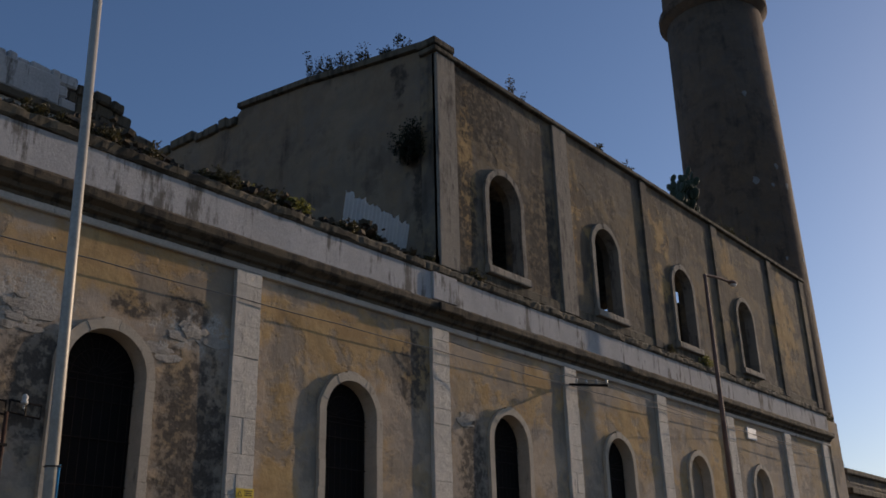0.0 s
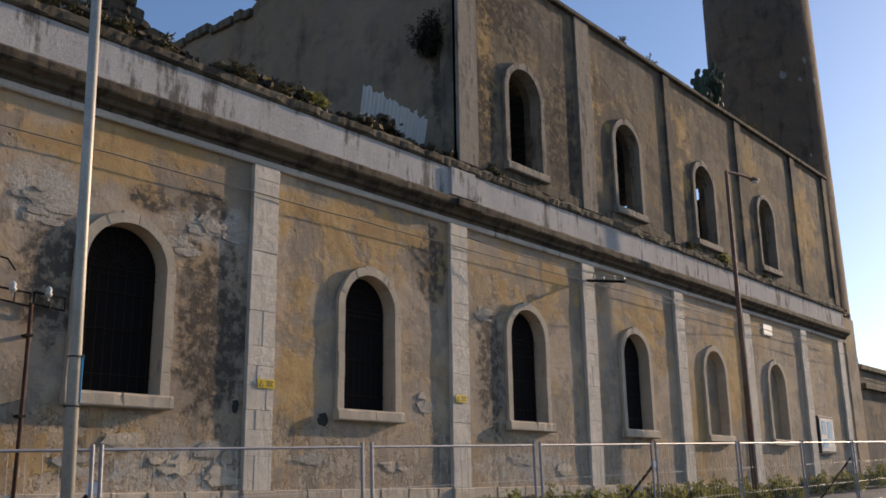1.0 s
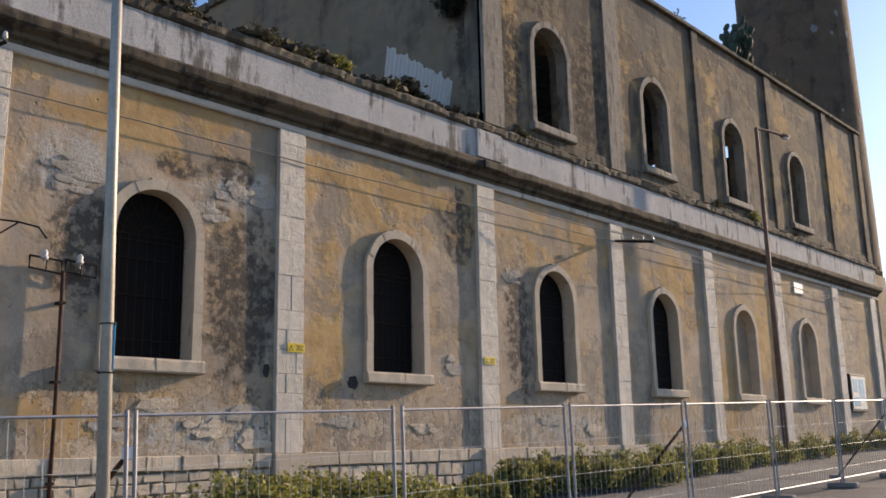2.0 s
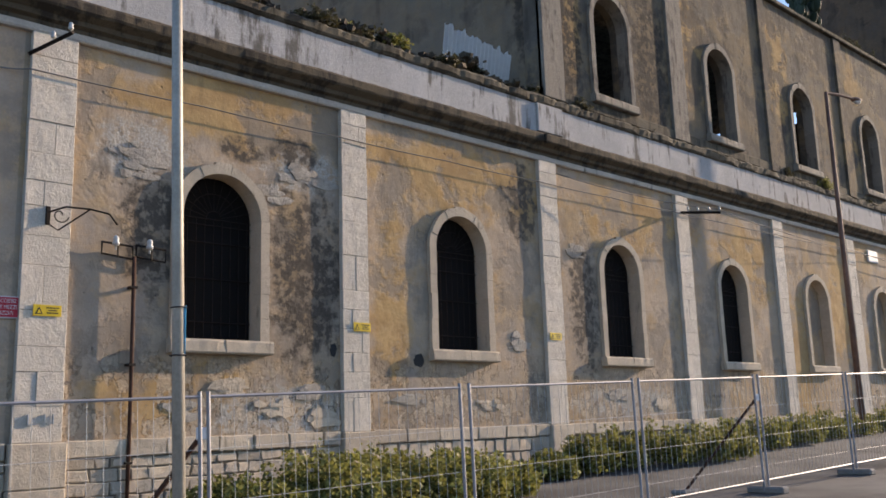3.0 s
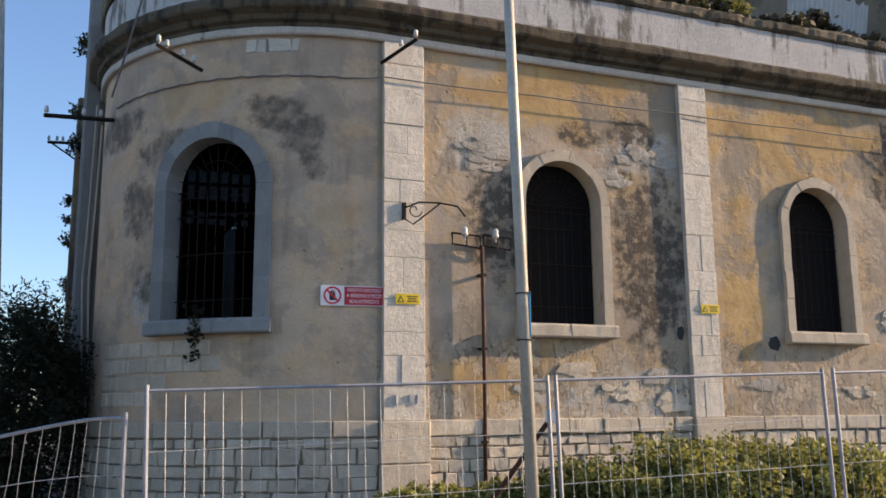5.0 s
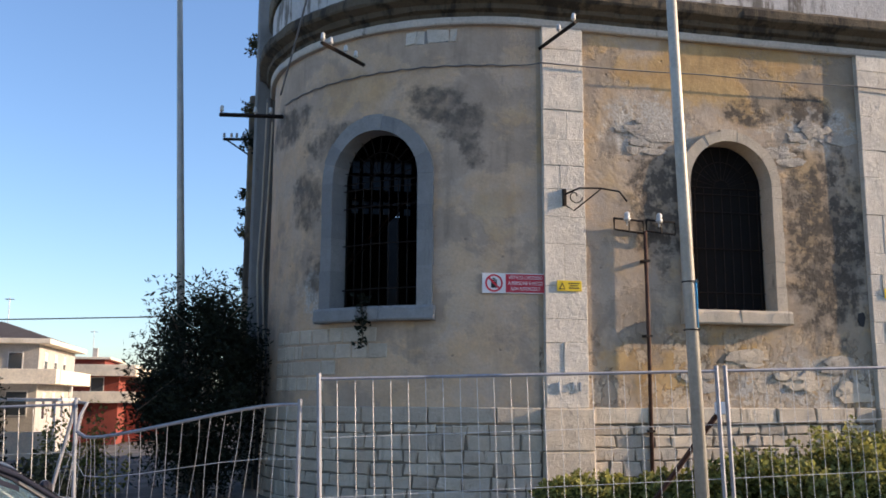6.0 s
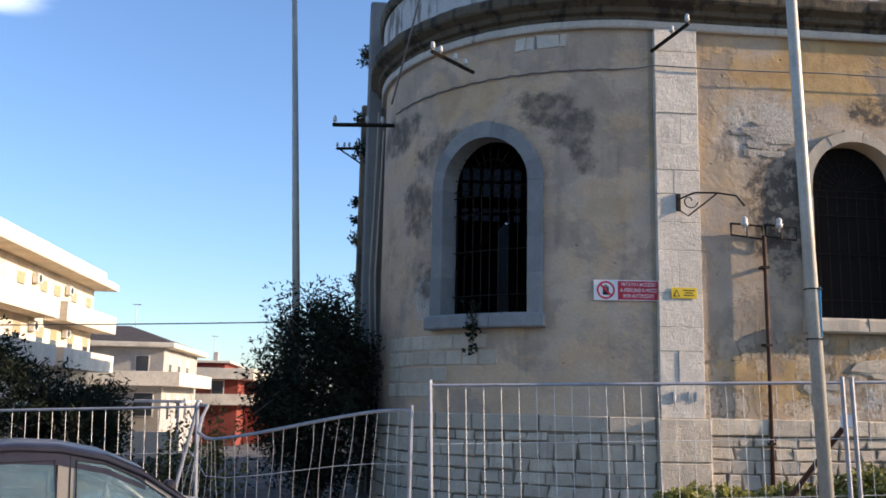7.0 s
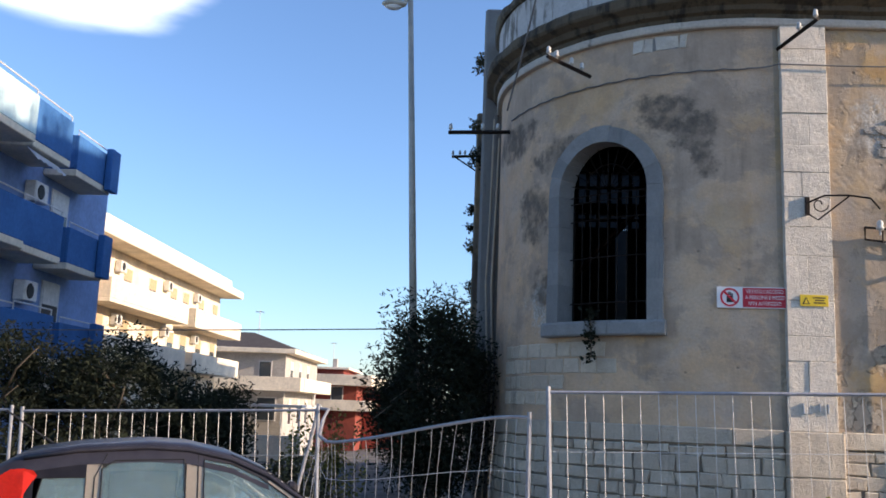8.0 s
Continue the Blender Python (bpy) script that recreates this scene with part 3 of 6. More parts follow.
for name, profile, material, worn, label in (
        ("lower_fascia", FASCIA, M["fascia"], 0.012, "flaking whitewashed band"),
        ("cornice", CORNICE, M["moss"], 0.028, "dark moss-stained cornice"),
        ("parapet", PARAPET, M["parapet"], 0.0, "limewashed parapet with runs of dirt"),
        ("parapet_cap", CAP, M["cap"], 0.065, "crumbling grey coping")):
    under(name, sweep(profile, S_NEAR, S_END, 0.12 if worn else 0.3, worn), material, label=label)
    under(name, sweep(profile, S_BEG, S_NEAR - 0.002), material, label=label)
bm = bmesh.new()
box(bm, 17.86, END_X + 0.12, FY - 0.16, FY + 0.5, 16.74, 16.92, 0.03)
box(bm, 17.8, 18.75, FY - 0.2, FY + 0.55, 16.924, 17.16, 0.03)
under("eaves_coping", bm, M["cap"], label="stone eaves coping")
under("upper_string", boxed(18.0, END_X, FY - 0.06, FY + 0.2, 10.05, 10.35, bevel=0.02), M["cap"])

# upper pilasters
for k, (x, w) in enumerate([(18.42, 0.84), (24.5, 0.85), (30.4, 0.5), (36.75, 0.6), (42.95, 0.55), (47.25, 0.6)]):
    pil = under("upper_pilaster", boxed(x - w / 2, x + w / 2, FY - 0.1, FY + 0.1, 10.06, 16.73, bevel=0.015), M["upper_stone"] if k < 2 else M["upper"])
# lower pilasters of coursed blocks
PIL_X = [(5.41, 0.75), (11.63, 0.67), (17.89, 0.68), (24.1, 0.67), (30.04, 0.68), (35.84, 0.68), (41.96, 0.7), (46.87, 0.7)]
for k, (x, w) in enumerate(PIL_X):
    base = -0.5
    pil = under("pilaster", boxed(x - w / 2 + 0.03, x + w / 2 - 0.03, FY - 0.075, FY + 0.1, base, 8.24), M["joint"], label="pale limestone pilaster in rough courses")
    pil.name = "pilaster"
    z = 1.6
    while z < 8.2:
        h = min(rng.uniform(0.38, 0.72), 8.238 - z)
        if 8.238 - z - h < 0.2:
            h = 8.238 - z
        split = rng.random() < 0.3 and k < 4
        cuts = [x - w / 2, x + rng.uniform(-0.15, 0.15), x + w / 2] if split else [x - w / 2, x + w / 2]
        for a, b in zip(cuts, cuts[1:]):
            o = rng.uniform(-0.008, 0.01)
            under("stone", boxed(a + 0.0015, b - 0.0015, FY - 0.11 + o, FY + 0.05, z + 0.0015, z + h - 0.0015, bevel=0.007), M["pilaster"], pil)
        z += h
    for z, h in ((0.9, 0.7), (0.2, 0.7)):
        under("base_stone", boxed(x - w / 2 - 0.06, x + w / 2 + 0.06, FY - 0.2, FY + 0.05, z + 0.003, z + h - 0.004, bevel=0.02), M["block"], pil)

# windows
def window(where, c, lo, spring, surround_mat, blind=False, bars=True, depth=0.27, deep=0.3, half=HALF, wide=0.19):
    win = under("window", sill_piece(where, c, half + wide + 0.05, lo - 0.25, lo, 0.2, 0.3, rng), surround_mat, label="thick chipped stone sill under an arched opening")
    for bm in surround(where, c, half, lo, spring, wide, deep=deep, rng=rng):
        under("surround_stone", bm, surround_mat, win)
    if blind:
        under("infill", pierced_wall(lambda s, out=0.0: where(s, out - 0.26), c - half - 0.05, c + half + 0.05, lo - 0.05, spring + half, [], thick=0.2), M["lower"], win, "rendered blind infill")
    elif bars:
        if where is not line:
            # a near-black sheet in place of the unlit room behind the bars
            under("shutter", pierced_wall(lambda s, out=0.0: where(s, out - 0.31), c - half + 0.006, c + half - 0.006, lo + 0.01, spring + half - 0.01, [], thick=0.03, step=0.24), M["opening_dark"], win, "near-black sheet standing for the dark behind the grille")
        under("grille", grille(where, c, half, lo, spring, depth), M["iron"], win, "rusty iron grille")
    return win


for k, x in enumerate(LOW_X):
    window(flat(FY), x, LO_SILL, LO_SPRING, M["surround"], blind=k > 3)
for x in UP_X:
    window(flat(FY), x, UP_SILL, UP_SPRING, M["upper_stone"], bars=False)
window(line, BAY_S, LO_SILL, LO_SPRING, M["surround_grey"], depth=0.22, deep=0.28, half=BAY_HALF, wide=0.26)

# plinth: a projecting band over coursed rubble
plinth = under("plinth", sweep([(-0.1, -3.5), (0.05, -3.5), (0.05, 1.33), (-0.1, 1.33)], S_BEG, S_END), M["joint"], label="coursed tufa plinth")
edges = [(x - w / 2 - 0.07 - CX, x + w / 2 + 0.07 - CX) for x, w in PIL_X]


def free_spans(s0, s1):
    out, a = [], s0
    for p, q in edges:
        if p > a and p < s1:
            out.append((a, p))
        if q > a:
            a = q
    if a < s1:
        out.append((a, s1))
    return out


def bent_block(s0, s1, z0, z1, out, deep, rough):
    """One stone, following the wall's line, with worn corners."""
    bm = bmesh.new()
    g = rng.uniform(0.008, 0.015)
    j = [rng.uniform(-rough, rough) for _ in range(8)]
    front = [(s0 + g + 0.015, z0 + g + 0.015), (s1 - g - 0.015, z0 + g + 0.015), (s1 - g - 0.015, z1 - g - 0.015), (s0 + g + 0.015, z1 - g - 0.015)]
    back = [(s0 + g, z0 + g), (s1 - g, z0 + g), (s1 - g, z1 - g), (s0 + g, z1 - g)]
    f = [bm.verts.new((*line(s + j[i], out + j[i + 4] * 0.6), z + j[(i + 3) % 8] * 0.6)) for i, (s, z) in enumerate(front)]
    m = [bm.verts.new((*line(s + j[i], out - 0.02), z + j[(i + 3) % 8] * 0.6)) for i, (s, z) in enumerate(back)]
    b = [bm.verts.new((*line(s, -deep), z)) for s, z in back]
    bm.faces.new(f)
    bm.faces.new(b[::-1])
    for p, q in ((f, m), (m, b)):
        for i in range(4):
            bm.faces.new((p[i], q[i], q[(i + 1) % 4], p[(i + 1) % 4]))
    return bm


for s0, s1 in free_spans(-ARC - 1.0, 38.0):
    s = s0
    while s < s1 - 0.05:
        w = min(rng.uniform(0.7, 1.25), s1 - s)
        if s1 - s - w < 0.3:
            w = s1 - s
        under("band_stone", bent_block(s, s + w, 1.335, 1.62, 0.1 if s < 0 else 0.12, 0.0, 0.004 if s < 0 else 0.022), M["block"], plinth)
        s += w
for s0, s1 in free_spans(-ARC, 13.0):
    z = -0.2 if s0 < 0 else 0.25
    while z < 1.28:
        h = min(rng.uniform(0.20, 0.27), 1.325 - z)
        if 1.325 - z - h < 0.12:
            h = 1.325 - z
        s = s0
        while s < s1 - 0.02:
            w = min(rng.uniform(0.22, 0.5), s1 - s)
            if s1 - s - w < 0.18:
                w = s1 - s
            under("tufa_stone", bent_block(s, s + w, z, z + h, 0.085, 0.0, 0.03), M["block"], plinth)
            s += w
        z += h
# bare stones under the corner window, where the render has fallen
bare = under("bare_patch", sweep([(-0.05, 1.7), (0.006, 1.7), (0.006, 2.95), (-0.05, 2.95)], -5.7, -3.6), M["bay"])
for row in range(4):
    s = -5.65 + rng.uniform(0, 0.2)
    end = (-3.0, -2.6, -3.7, -4.2)[row]
    z = 2.98 - 0.28 * (row + 1)
    while s < end:
        w = rng.uniform(0.26, 0.48)
        under("tufa_stone", bent_block(s, s + w, z, z + 0.27, 0.022, 0.02, 0.014), M["block"], bare)
        s += w

# patches where the render has fallen from the stones
def fallen_patch(s0, s1, z0, rows, h=0.2, end=0.35, material=None):
    back = under("bare_patch", sweep([(-0.05, z0 + 0.02), (0.004, z0 + 0.02), (0.004, z0 + rows * h - 0.02), (-0.05, z0 + rows * h - 0.02)], s0 + 0.2, s1 - 0.2), M["concrete"], label="bare stones where render has fallen")
    for r in range(rows):
        s, e = s0 + rng.uniform(0, end), s1 - rng.uniform(0, end)
        while s < e - 0.08:
            w = min(rng.uniform(0.16, 0.42), e - s)
            under("rubble_stone", bent_block(s, s + w, z0 + r * h, z0 + (r + 1) * h, rng.uniform(0.006, 0.03), 0.03, 0.045), material or M["block"], back)
            s += w


def flaked_patch(c, z, half, tall, count, seed, material):
    """Bare rough coat: one ragged bed and broken flakes of plaster on it."""
    r = random.Random(seed)

    def plate(cs, cz, rs, rz, sides, out, jag):
        bm = bmesh.new()
        turn = r.uniform(0, 1)
        rim = []
        for i in range(sides):
            u = math.tau * (i + turn) / sides
            q = r.uniform(1 - jag, 1 + jag * 0.4)
            rim.append((cs + rs * q * math.cos(u), cz + rz * q * math.sin(u)))
        front = [bm.verts.new((*line(s, out), q)) for s, q in rim]
        back = [bm.verts.new((*line(s + (s - cs) * 0.03, -0.02), q + (q - cz) * 0.05)) for s, q in rim]
        mid = bm.verts.new((*line(cs + rs * r.uniform(-0.3, 0.3), out + 0.006), cz + rz * r.uniform(-0.3, 0.3)))
        for i in range(sides):
            j = (i + 1) % sides
            bm.faces.new((front[i], front[j], mid))
            bm.faces.new((front[i], back[i], back[j], front[j]))
        return bm

    bed = under("bare_patch", plate(c, z, half * 0.6, tall * 0.6, 34, 0.005, 0.5), material, label="bared rough coat where the paint has fallen")
    for k in range(count):
        u, q = r.uniform(0, math.tau), r.uniform(0, 1) ** 0.6
        size = r.uniform(0.08, 0.24)
        under("plaster_flake", plate(c + half * 0.85 * q * math.cos(u), z + tall * 0.8 * q * math.sin(u), size * r.uniform(1.0, 1.9), size * r.uniform(0.4, 0.8), r.choice((6, 7, 8, 9)), r.uniform(0.012, 0.032), 0.4), material, bed)


flaked_patch(6.98 - CX, 6.42, 0.66, 0.42, 16, 3, M["bare_stone"])
flaked_patch(10.45 - CX, 6.62, 0.85, 0.26, 16, 5, M["bare_stone"])
flaked_patch(9.75 - CX, 6.2, 0.3, 0.35, 7, 6, M["bare_stone"])
flaked_patch(19.0 - CX, 6.0, 0.3, 0.35, 6, 8, M["bare_stone"])
flaked_patch(16.6 - CX, 3.5, 0.2, 0.4, 6, 9, M["bare_stone"])
for k, (x, z, half, tall) in enumerate(((9.7, 2.05, 0.45, 0.22), (10.5, 2.3, 0.3, 0.2), (8.9, 2.5, 0.25, 0.15), (7.9, 2.1, 0.3, 0.2), (10.9, 1.9, 0.25, 0.15), (13.2, 2.2, 0.4, 0.15), (15.6, 2.1, 0.5, 0.16), (20.5, 2.3, 0.5, 0.2), (22.4, 2.1, 0.4, 0.2))):
    flaked_patch(x - CX, z, half, tall, 7, 20 + k, M["bare_stone"] if k % 2 else M["block"])
fallen_patch(-2.35, -1.35, 7.93, 1, 0.27, 0.1, M["pilaster"])
# the cornice and parapet step forward where the tall part begins
for x in (18.05,):
    under("parapet_pier", boxed(x - 0.5, x + 0.5, FY - 0.19, FY + 0.05, 9.0, 9.755, bevel=0.015), M["parapet"])
    under("cornice_break", boxed(x - 0.5, x + 0.5, FY - 0.42, FY - 0.1, 8.64, 8.87, bevel=0.03), M["moss"])
# a tall pier and the higher range along the side street
under("side_pier", boxed(0.18, 0.95, 20.15, 21.2, -3.4, 10.8, bevel=0.05), M["surround_grey"], label="dark weathered pier")
under("side_range", boxed(0.34, 0.9, 21.21, 60.5, 8.3, 10.5, bevel=0.03), M["upper"], label="streaked grey range along the side street")
for y, w in ((26.5, 0.9), (33.0, 1.0), (40.0, 1.0), (48.0, 1.1)):
    under("side_pier", boxed(0.06, 0.75, y, y + w, -3.4, 10.4, bevel=0.05), M["upper"], label="streaked grey pier")
for x, y, top in ((0.38, 19.95, 8.1), (0.49, 19.7, 7.6)):
    under("rain_pipe", tubed([(x, y, -2.5), (x + 0.05, y, 2.5), (x - 0.03, y, 4.4), (x + 0.02, y, 5.9), (x + 0.06, y, top)], 0.02, 8), M["surround"], label="thin pale conduit")
# flat pilasters and a rain pipe along the side street
for k in range(6):
    s = -ARC - 1.6 - 6.2 * k
    under("side_pilaster", sweep([(-0.05, -3.4), (0.13, -3.4), (0.13, 8.23), (-0.05, 8.23)], s - 0.8, s), M["surround_grey"])
for s in (-ARC - 0.5, -ARC - 5.4):
    x, y = line(s, 0.12)
    under("rain_pipe", tubed([(x, y, -2.5), (x, y, 8.2)], 0.06, 8), M["cable"], label="grey rain pipe")


# ---- ground ----
def ground_mesh():
    bm = bmesh.new()
    xs = [-1500, -400, -120, -60] + [-40 + 2.0 * i for i in range(51)] + [80, 150, 500, 1500]
    ys = [-1500, -300, -60, -20, -8, -2] + [0 + 1.0 * i for i in range(26)] + [30, 40, 55, 75, 100, 150, 400, 1500]
    grid = [[bm.verts.new((x, y, ground_z(x, y))) for x in xs] for y in ys]
    for a, b in zip(grid, grid[1:]):
        for i in range(len(xs) - 1):
            bm.faces.new((a[i], a[i + 1], b[i + 1], b[i]))
    return bm


n = Nodes("worn_asphalt", 0.9)
f1, f2 = n.noise(0.5, 6, 0.6), n.noise(60, 3, 0.7)
n.bump(n.calc("ADD", f1, n.calc("MULTIPLY", f2, 0.3)), 0.015)
M["asphalt"] = n.done(n.mix(n.step(n.calc("ADD", f1, n.calc("MULTIPLY", f2, 0.4)), 0.5, 0.9), (0.07, 0.067, 0.063), (0.18, 0.17, 0.155)))
tagged(part("ground", ground_mesh(), M["asphalt"], smooth=True), "worn grey asphalt rising gently along the street", "ground", kind="structure")

# ---- chimney ----
TX, TY = 56.45, 20.9
chimney = thing("chimney", "tall round tapering chimney of sooty brown render", "chimney", at=(TX, TY, 1.0))
prof = [(3.62, 0.0), (3.58, 4), (3.5, 14), (3.38, 26), (3.28, 38.6)]
part("shaft", turned(prof, 40), M["tower"], chimney, smooth=True)
part("collar", turned([(3.3, 38.6), (3.5, 38.8), (3.75, 39.1), (3.75, 39.6), (3.5, 39.75), (3.4, 40.2), (3.3, 43.5)], 40), M["tower"], chimney, "moulded ring near the top")
crng = random.Random(9)
for k in range(10):
    th, z, r = radians(crng.uniform(205, 280)), crng.uniform(18, 36), crng.uniform(0.1, 0.3)
    q = 3.6 - 0.0085 * z + 0.005
    bm = bmesh.new()
    ring = [(r * crng.uniform(0.6, 1.2) * math.cos(u), 1.3 * r * crng.uniform(0.6, 1.2) * math.sin(u)) for u in (math.tau * i / 9 for i in range(9))]
    vs = [bm.verts.new(((q + d) * math.cos(th + a / q), (q + d) * math.sin(th + a / q), z + b)) for d in (0.02, -0.1) for a, b in ring]
    bm.faces.new(vs[:9])
    for i in range(9):
        bm.faces.new((vs[i], vs[i + 9], vs[(i + 1) % 9 + 9], vs[(i + 1) % 9]))
    part("patch", bm, M["concrete"], chimney, "pale mortar patch")

# ---- site fence ----
def fence_panel(damage=None, length=3.4, seed=0):
    """A mobile site fence panel along +x: tube frame, wire mesh. damage(x, z) -> shift."""
    r = random.Random(seed)
    damage = damage or (lambda x, z: (0, 0, 0))

    def at(x, z):
        d = damage(x, z)
        return (x + d[0], d[1], z + d[2])

    def run(x0, z0, x1, z1, n=8):
        return [at(x0 + (x1 - x0) * i / n, z0 + (z1 - z0) * i / n) for i in range(n + 1)]

    ob = thing("site_fence", "galvanised mobile site fence panel with wire mesh", "fence", "site fence panels")
    for x in (0.06, length + 0.06):
        part("post", tubed(run(x, 0.03, x, 2.0), 0.021, 8), M["zinc"], ob)
    for z in (0.2, 1.95):
        part("rail", tubed(run(0.06, z, length + 0.06, z, 16), 0.017, 6), M["zinc"], ob)
    n = 24
    if damage(1, 1) == (0, 0, 0):
        base = None
        for k in range(1, n):
            x = 0.06 + length * k / n
            if base is None:
                w = part("wire", tubed([(0, 0, 0.2), (0, 0, 1.95)], 0.003, 4), M["wire"], ob)
                base = w.data
            else:
                w = new("wire", base)
                w.parent = ob
            w.location = (x, 0.004, 0)
    else:
        for k in range(1, n):
            x = 0.06 + length * k / n
            j = r.uniform(-0.04, 0.04)
            part("wire", tubed([Vector(p) + Vector((j * math.sin(i * 0.7), 0, 0)) for i, p in enumerate(run(x, 0.2, x, 1.95))], 0.003, 4), M["wire"], ob)
    for z in (0.45, 0.95, 1.45):
        part("cross_wire", tubed(run(0.06, z, length + 0.06, z), 0.003, 4), M["wire"], ob)
    return ob


def fence_foot(x, y):
    z = ground_z(x, y)
    bm = boxed(-0.34, 0.34, -0.12, 0.12, 0, 0.13, bevel=0.03)
    ob = part("ballast_block", bm, M["concrete"])
    ob.location = (x, y, z - 0.01)
    ob.rotation_euler = (0, 0, radians(90))
    return tagged(ob, "pale concrete foot block under the fence posts", "concrete block", "fence feet")


tilt = math.degrees(math.atan(0.0286))
FX = [0.72] + [4.57 + 3.56 * k for k in range(8)]
first = fence_panel()
for k, x in enumerate(FX[:-1]):
    m = pose(x, 8.2, ground_z(x, 8.2) + 0.02, 0.0, -tilt, 0)
    if k == 0:
        fence_panel(length=3.76).matrix_basis = m
    elif k == 1:
        first.matrix_basis = m
    else:
        copy_thing(first, m)
for x in FX:
    fence_foot(x, 8.2)
for x, y, q in ((-5.04, 10.8, 0.0), (-8.56, 10.8, 0.0)):
    copy_thing(first, pose(x, y, 1.54 - 1.95 + (0.0 if x > -6 else -0.12), 0, -2.2, q))
    fence_foot(x, y)
bent = fence_panel(lambda x, z: (0.10 * math.sin(z * 2.2) * ease(0, 1, x), 0.22 * z * ease(0.3, 2.4, x) * ease(3.4, 2.9, x) - 0.1 * z * ease(2.2, 3.0, x), -0.34 * z / 2 * ease(0.2, 2.6, x) * ease(3.4, 2.75, x) - 0.06 * z), 3.5, 3)
bent.matrix_basis = pose(0.62, 8.32, -0.14, 0, 0, 134.6)
bent["label"] = "buckled site fence panel with a sagging top rail"
fence_foot(-1.9, 10.75)
# leaning struts behind the fence
for k in (1, 4, 7):
    x = FX[k]
    z = ground_z(x, 8.2)
    st = thing("diagonal_prop", "dark rusty diagonal strut propping the site fence", "prop", "fence props", at=(x, 8.2, z))
    part("bar", tubed([(-0.03, 0.03, 1.62), (-0.75, 1.15, 0.05)], 0.026, 6), M["rust"], st)
    part("clamp", boxed(-0.1, 0.03, 0.0, 0.05, 1.56, 1.68, bevel=0.01), M["white"], st, "pale plastic clamp plate")
    part("foot", boxed(-1.0, -0.5, 1.0, 1.3, -0.02 + 0.02, 0.09, bevel=0.03), M["concrete"], st)


# ---- street furniture ----
def street_pole():
    x, y = 4.14, 7.86
    z = ground_z(x, y)
    ob = thing("street_pole", "pale grey tapering steel street pole with a blue notice", "pole", at=(x, y, z))
    part("shaft", tubed([(0.0, 0, -0.05), (-0.12, 0, 4.2), (-0.24, 0, 9.0)], 0.062, 14, 0.042), M["pole"], ob, smooth=True)
    bm = bmesh.new()
    vs = [bm.verts.new((0.066 * math.cos(u) - 0.07, 0.066 * math.sin(u), h)) for h in (2.36, 2.8) for u in (radians(-52 + 17 * i) for i in range(7))]
    for i in range(6):
        bm.faces.new((vs[i], vs[i + 1], vs[i + 8], vs[i + 7]))
    bmesh.ops.solidify(bm, geom=bm.faces[:], thickness=0.004)
    part("notice", bm, M["blue"], ob, "wrapped sky-blue notice")
    for h in (2.34, 2.78):
        part("strap", tubed([(0.074 * math.cos(u) - 0.07, 0.074 * math.sin(u), h) for u in (math.tau * i / 14 for i in range(15))], 0.006, 4), M["black"], ob)
    part("arm", tubed([(-0.24, 0, 8.95), (-0.5, -0.1, 9.35), (-1.3, -0.35, 9.5)], 0.03, 8), M["pole"], ob)


street_pole()


def lamp_post(x, y, height, r, arm, material, label, lean=0.0, rise=0.12):
    z = ground_z(x, y)
    ob = thing("street_lamp", label, "street lamp", at=(x, y, z))
    ob.rotation_euler = (0, lean, 0)
    part("pole", tubed([(0, 0, -0.05), (0, 0, height)], r, 12, r * 0.6), material, ob, smooth=True)
    d = Vector((arm[0], arm[1], 0)).normalized()
    tip = Vector((arm[0], arm[1], height + rise))
    part("arm", tubed([(0, 0, height - 0.02), tip * 0.5 + Vector((0, 0, height * 0.5 + 0.03)), tip], r * 0.5, 8), material, ob)
    bm = bmesh.new()
    bmesh.ops.create_uvsphere(bm, u_segments=14, v_segments=8, radius=0.2)
    turn = Matrix.Translation(tip + d * 0.22) @ Matrix.Rotation(math.atan2(d.y, d.x), 4, "Z") @ Matrix.Diagonal((1.5, 0.75, 0.5, 1))
    bm.transform(turn)
    part("head", bm, material, ob, smooth=True)
    bm = bmesh.new()
    bmesh.ops.create_uvsphere(bm, u_segments=12, v_segments=8, radius=0.15)
    bm.transform(Matrix.Translation(tip + d * 0.24 + Vector((0, 0, -0.05))) @ Matrix.Rotation(math.atan2(d.y, d.x), 4, "Z") @ Matrix.Diagonal((1.4, 0.8, 0.7, 1)))
    part("lens", bm, M["white"], ob, "milky lamp cover", smooth=True)
    return ob


lamp_post(32.6, 13.8, 12.2, 0.11, (1.9, -0.2), M["rustpole"], "tall rust-stained street lamp against the factory wall")
lamp_post(-1.02, 20.6, 11.5, 0.1, (-0.16, -0.03), M["pole"], "tall grey steel street lamp with a teardrop head", -0.05, -0.2)


def insulator(bm, p, s=1.0):
    """White porcelain insulator on its pin."""
    x, y, z = p
    prof = [(0.012, -0.06), (0.012, 0.0), (0.04, 0.0), (0.046, 0.03), (0.03, 0.05), (0.04, 0.07), (0.034, 0.1), (0.018, 0.12)]
    rings = [[bm.verts.new((x + s * r * math.cos(u), y + s * r * math.sin(u), z + s * h)) for u in (math.tau * i / 10 for i in range(10))] for r, h in prof]
    for a, b in zip(rings, rings[1:]):
        for i in range(10):
            bm.faces.new((a[i], a[(i + 1) % 10], b[(i + 1) % 10], b[i]))
    bm.faces.new(rings[-1])


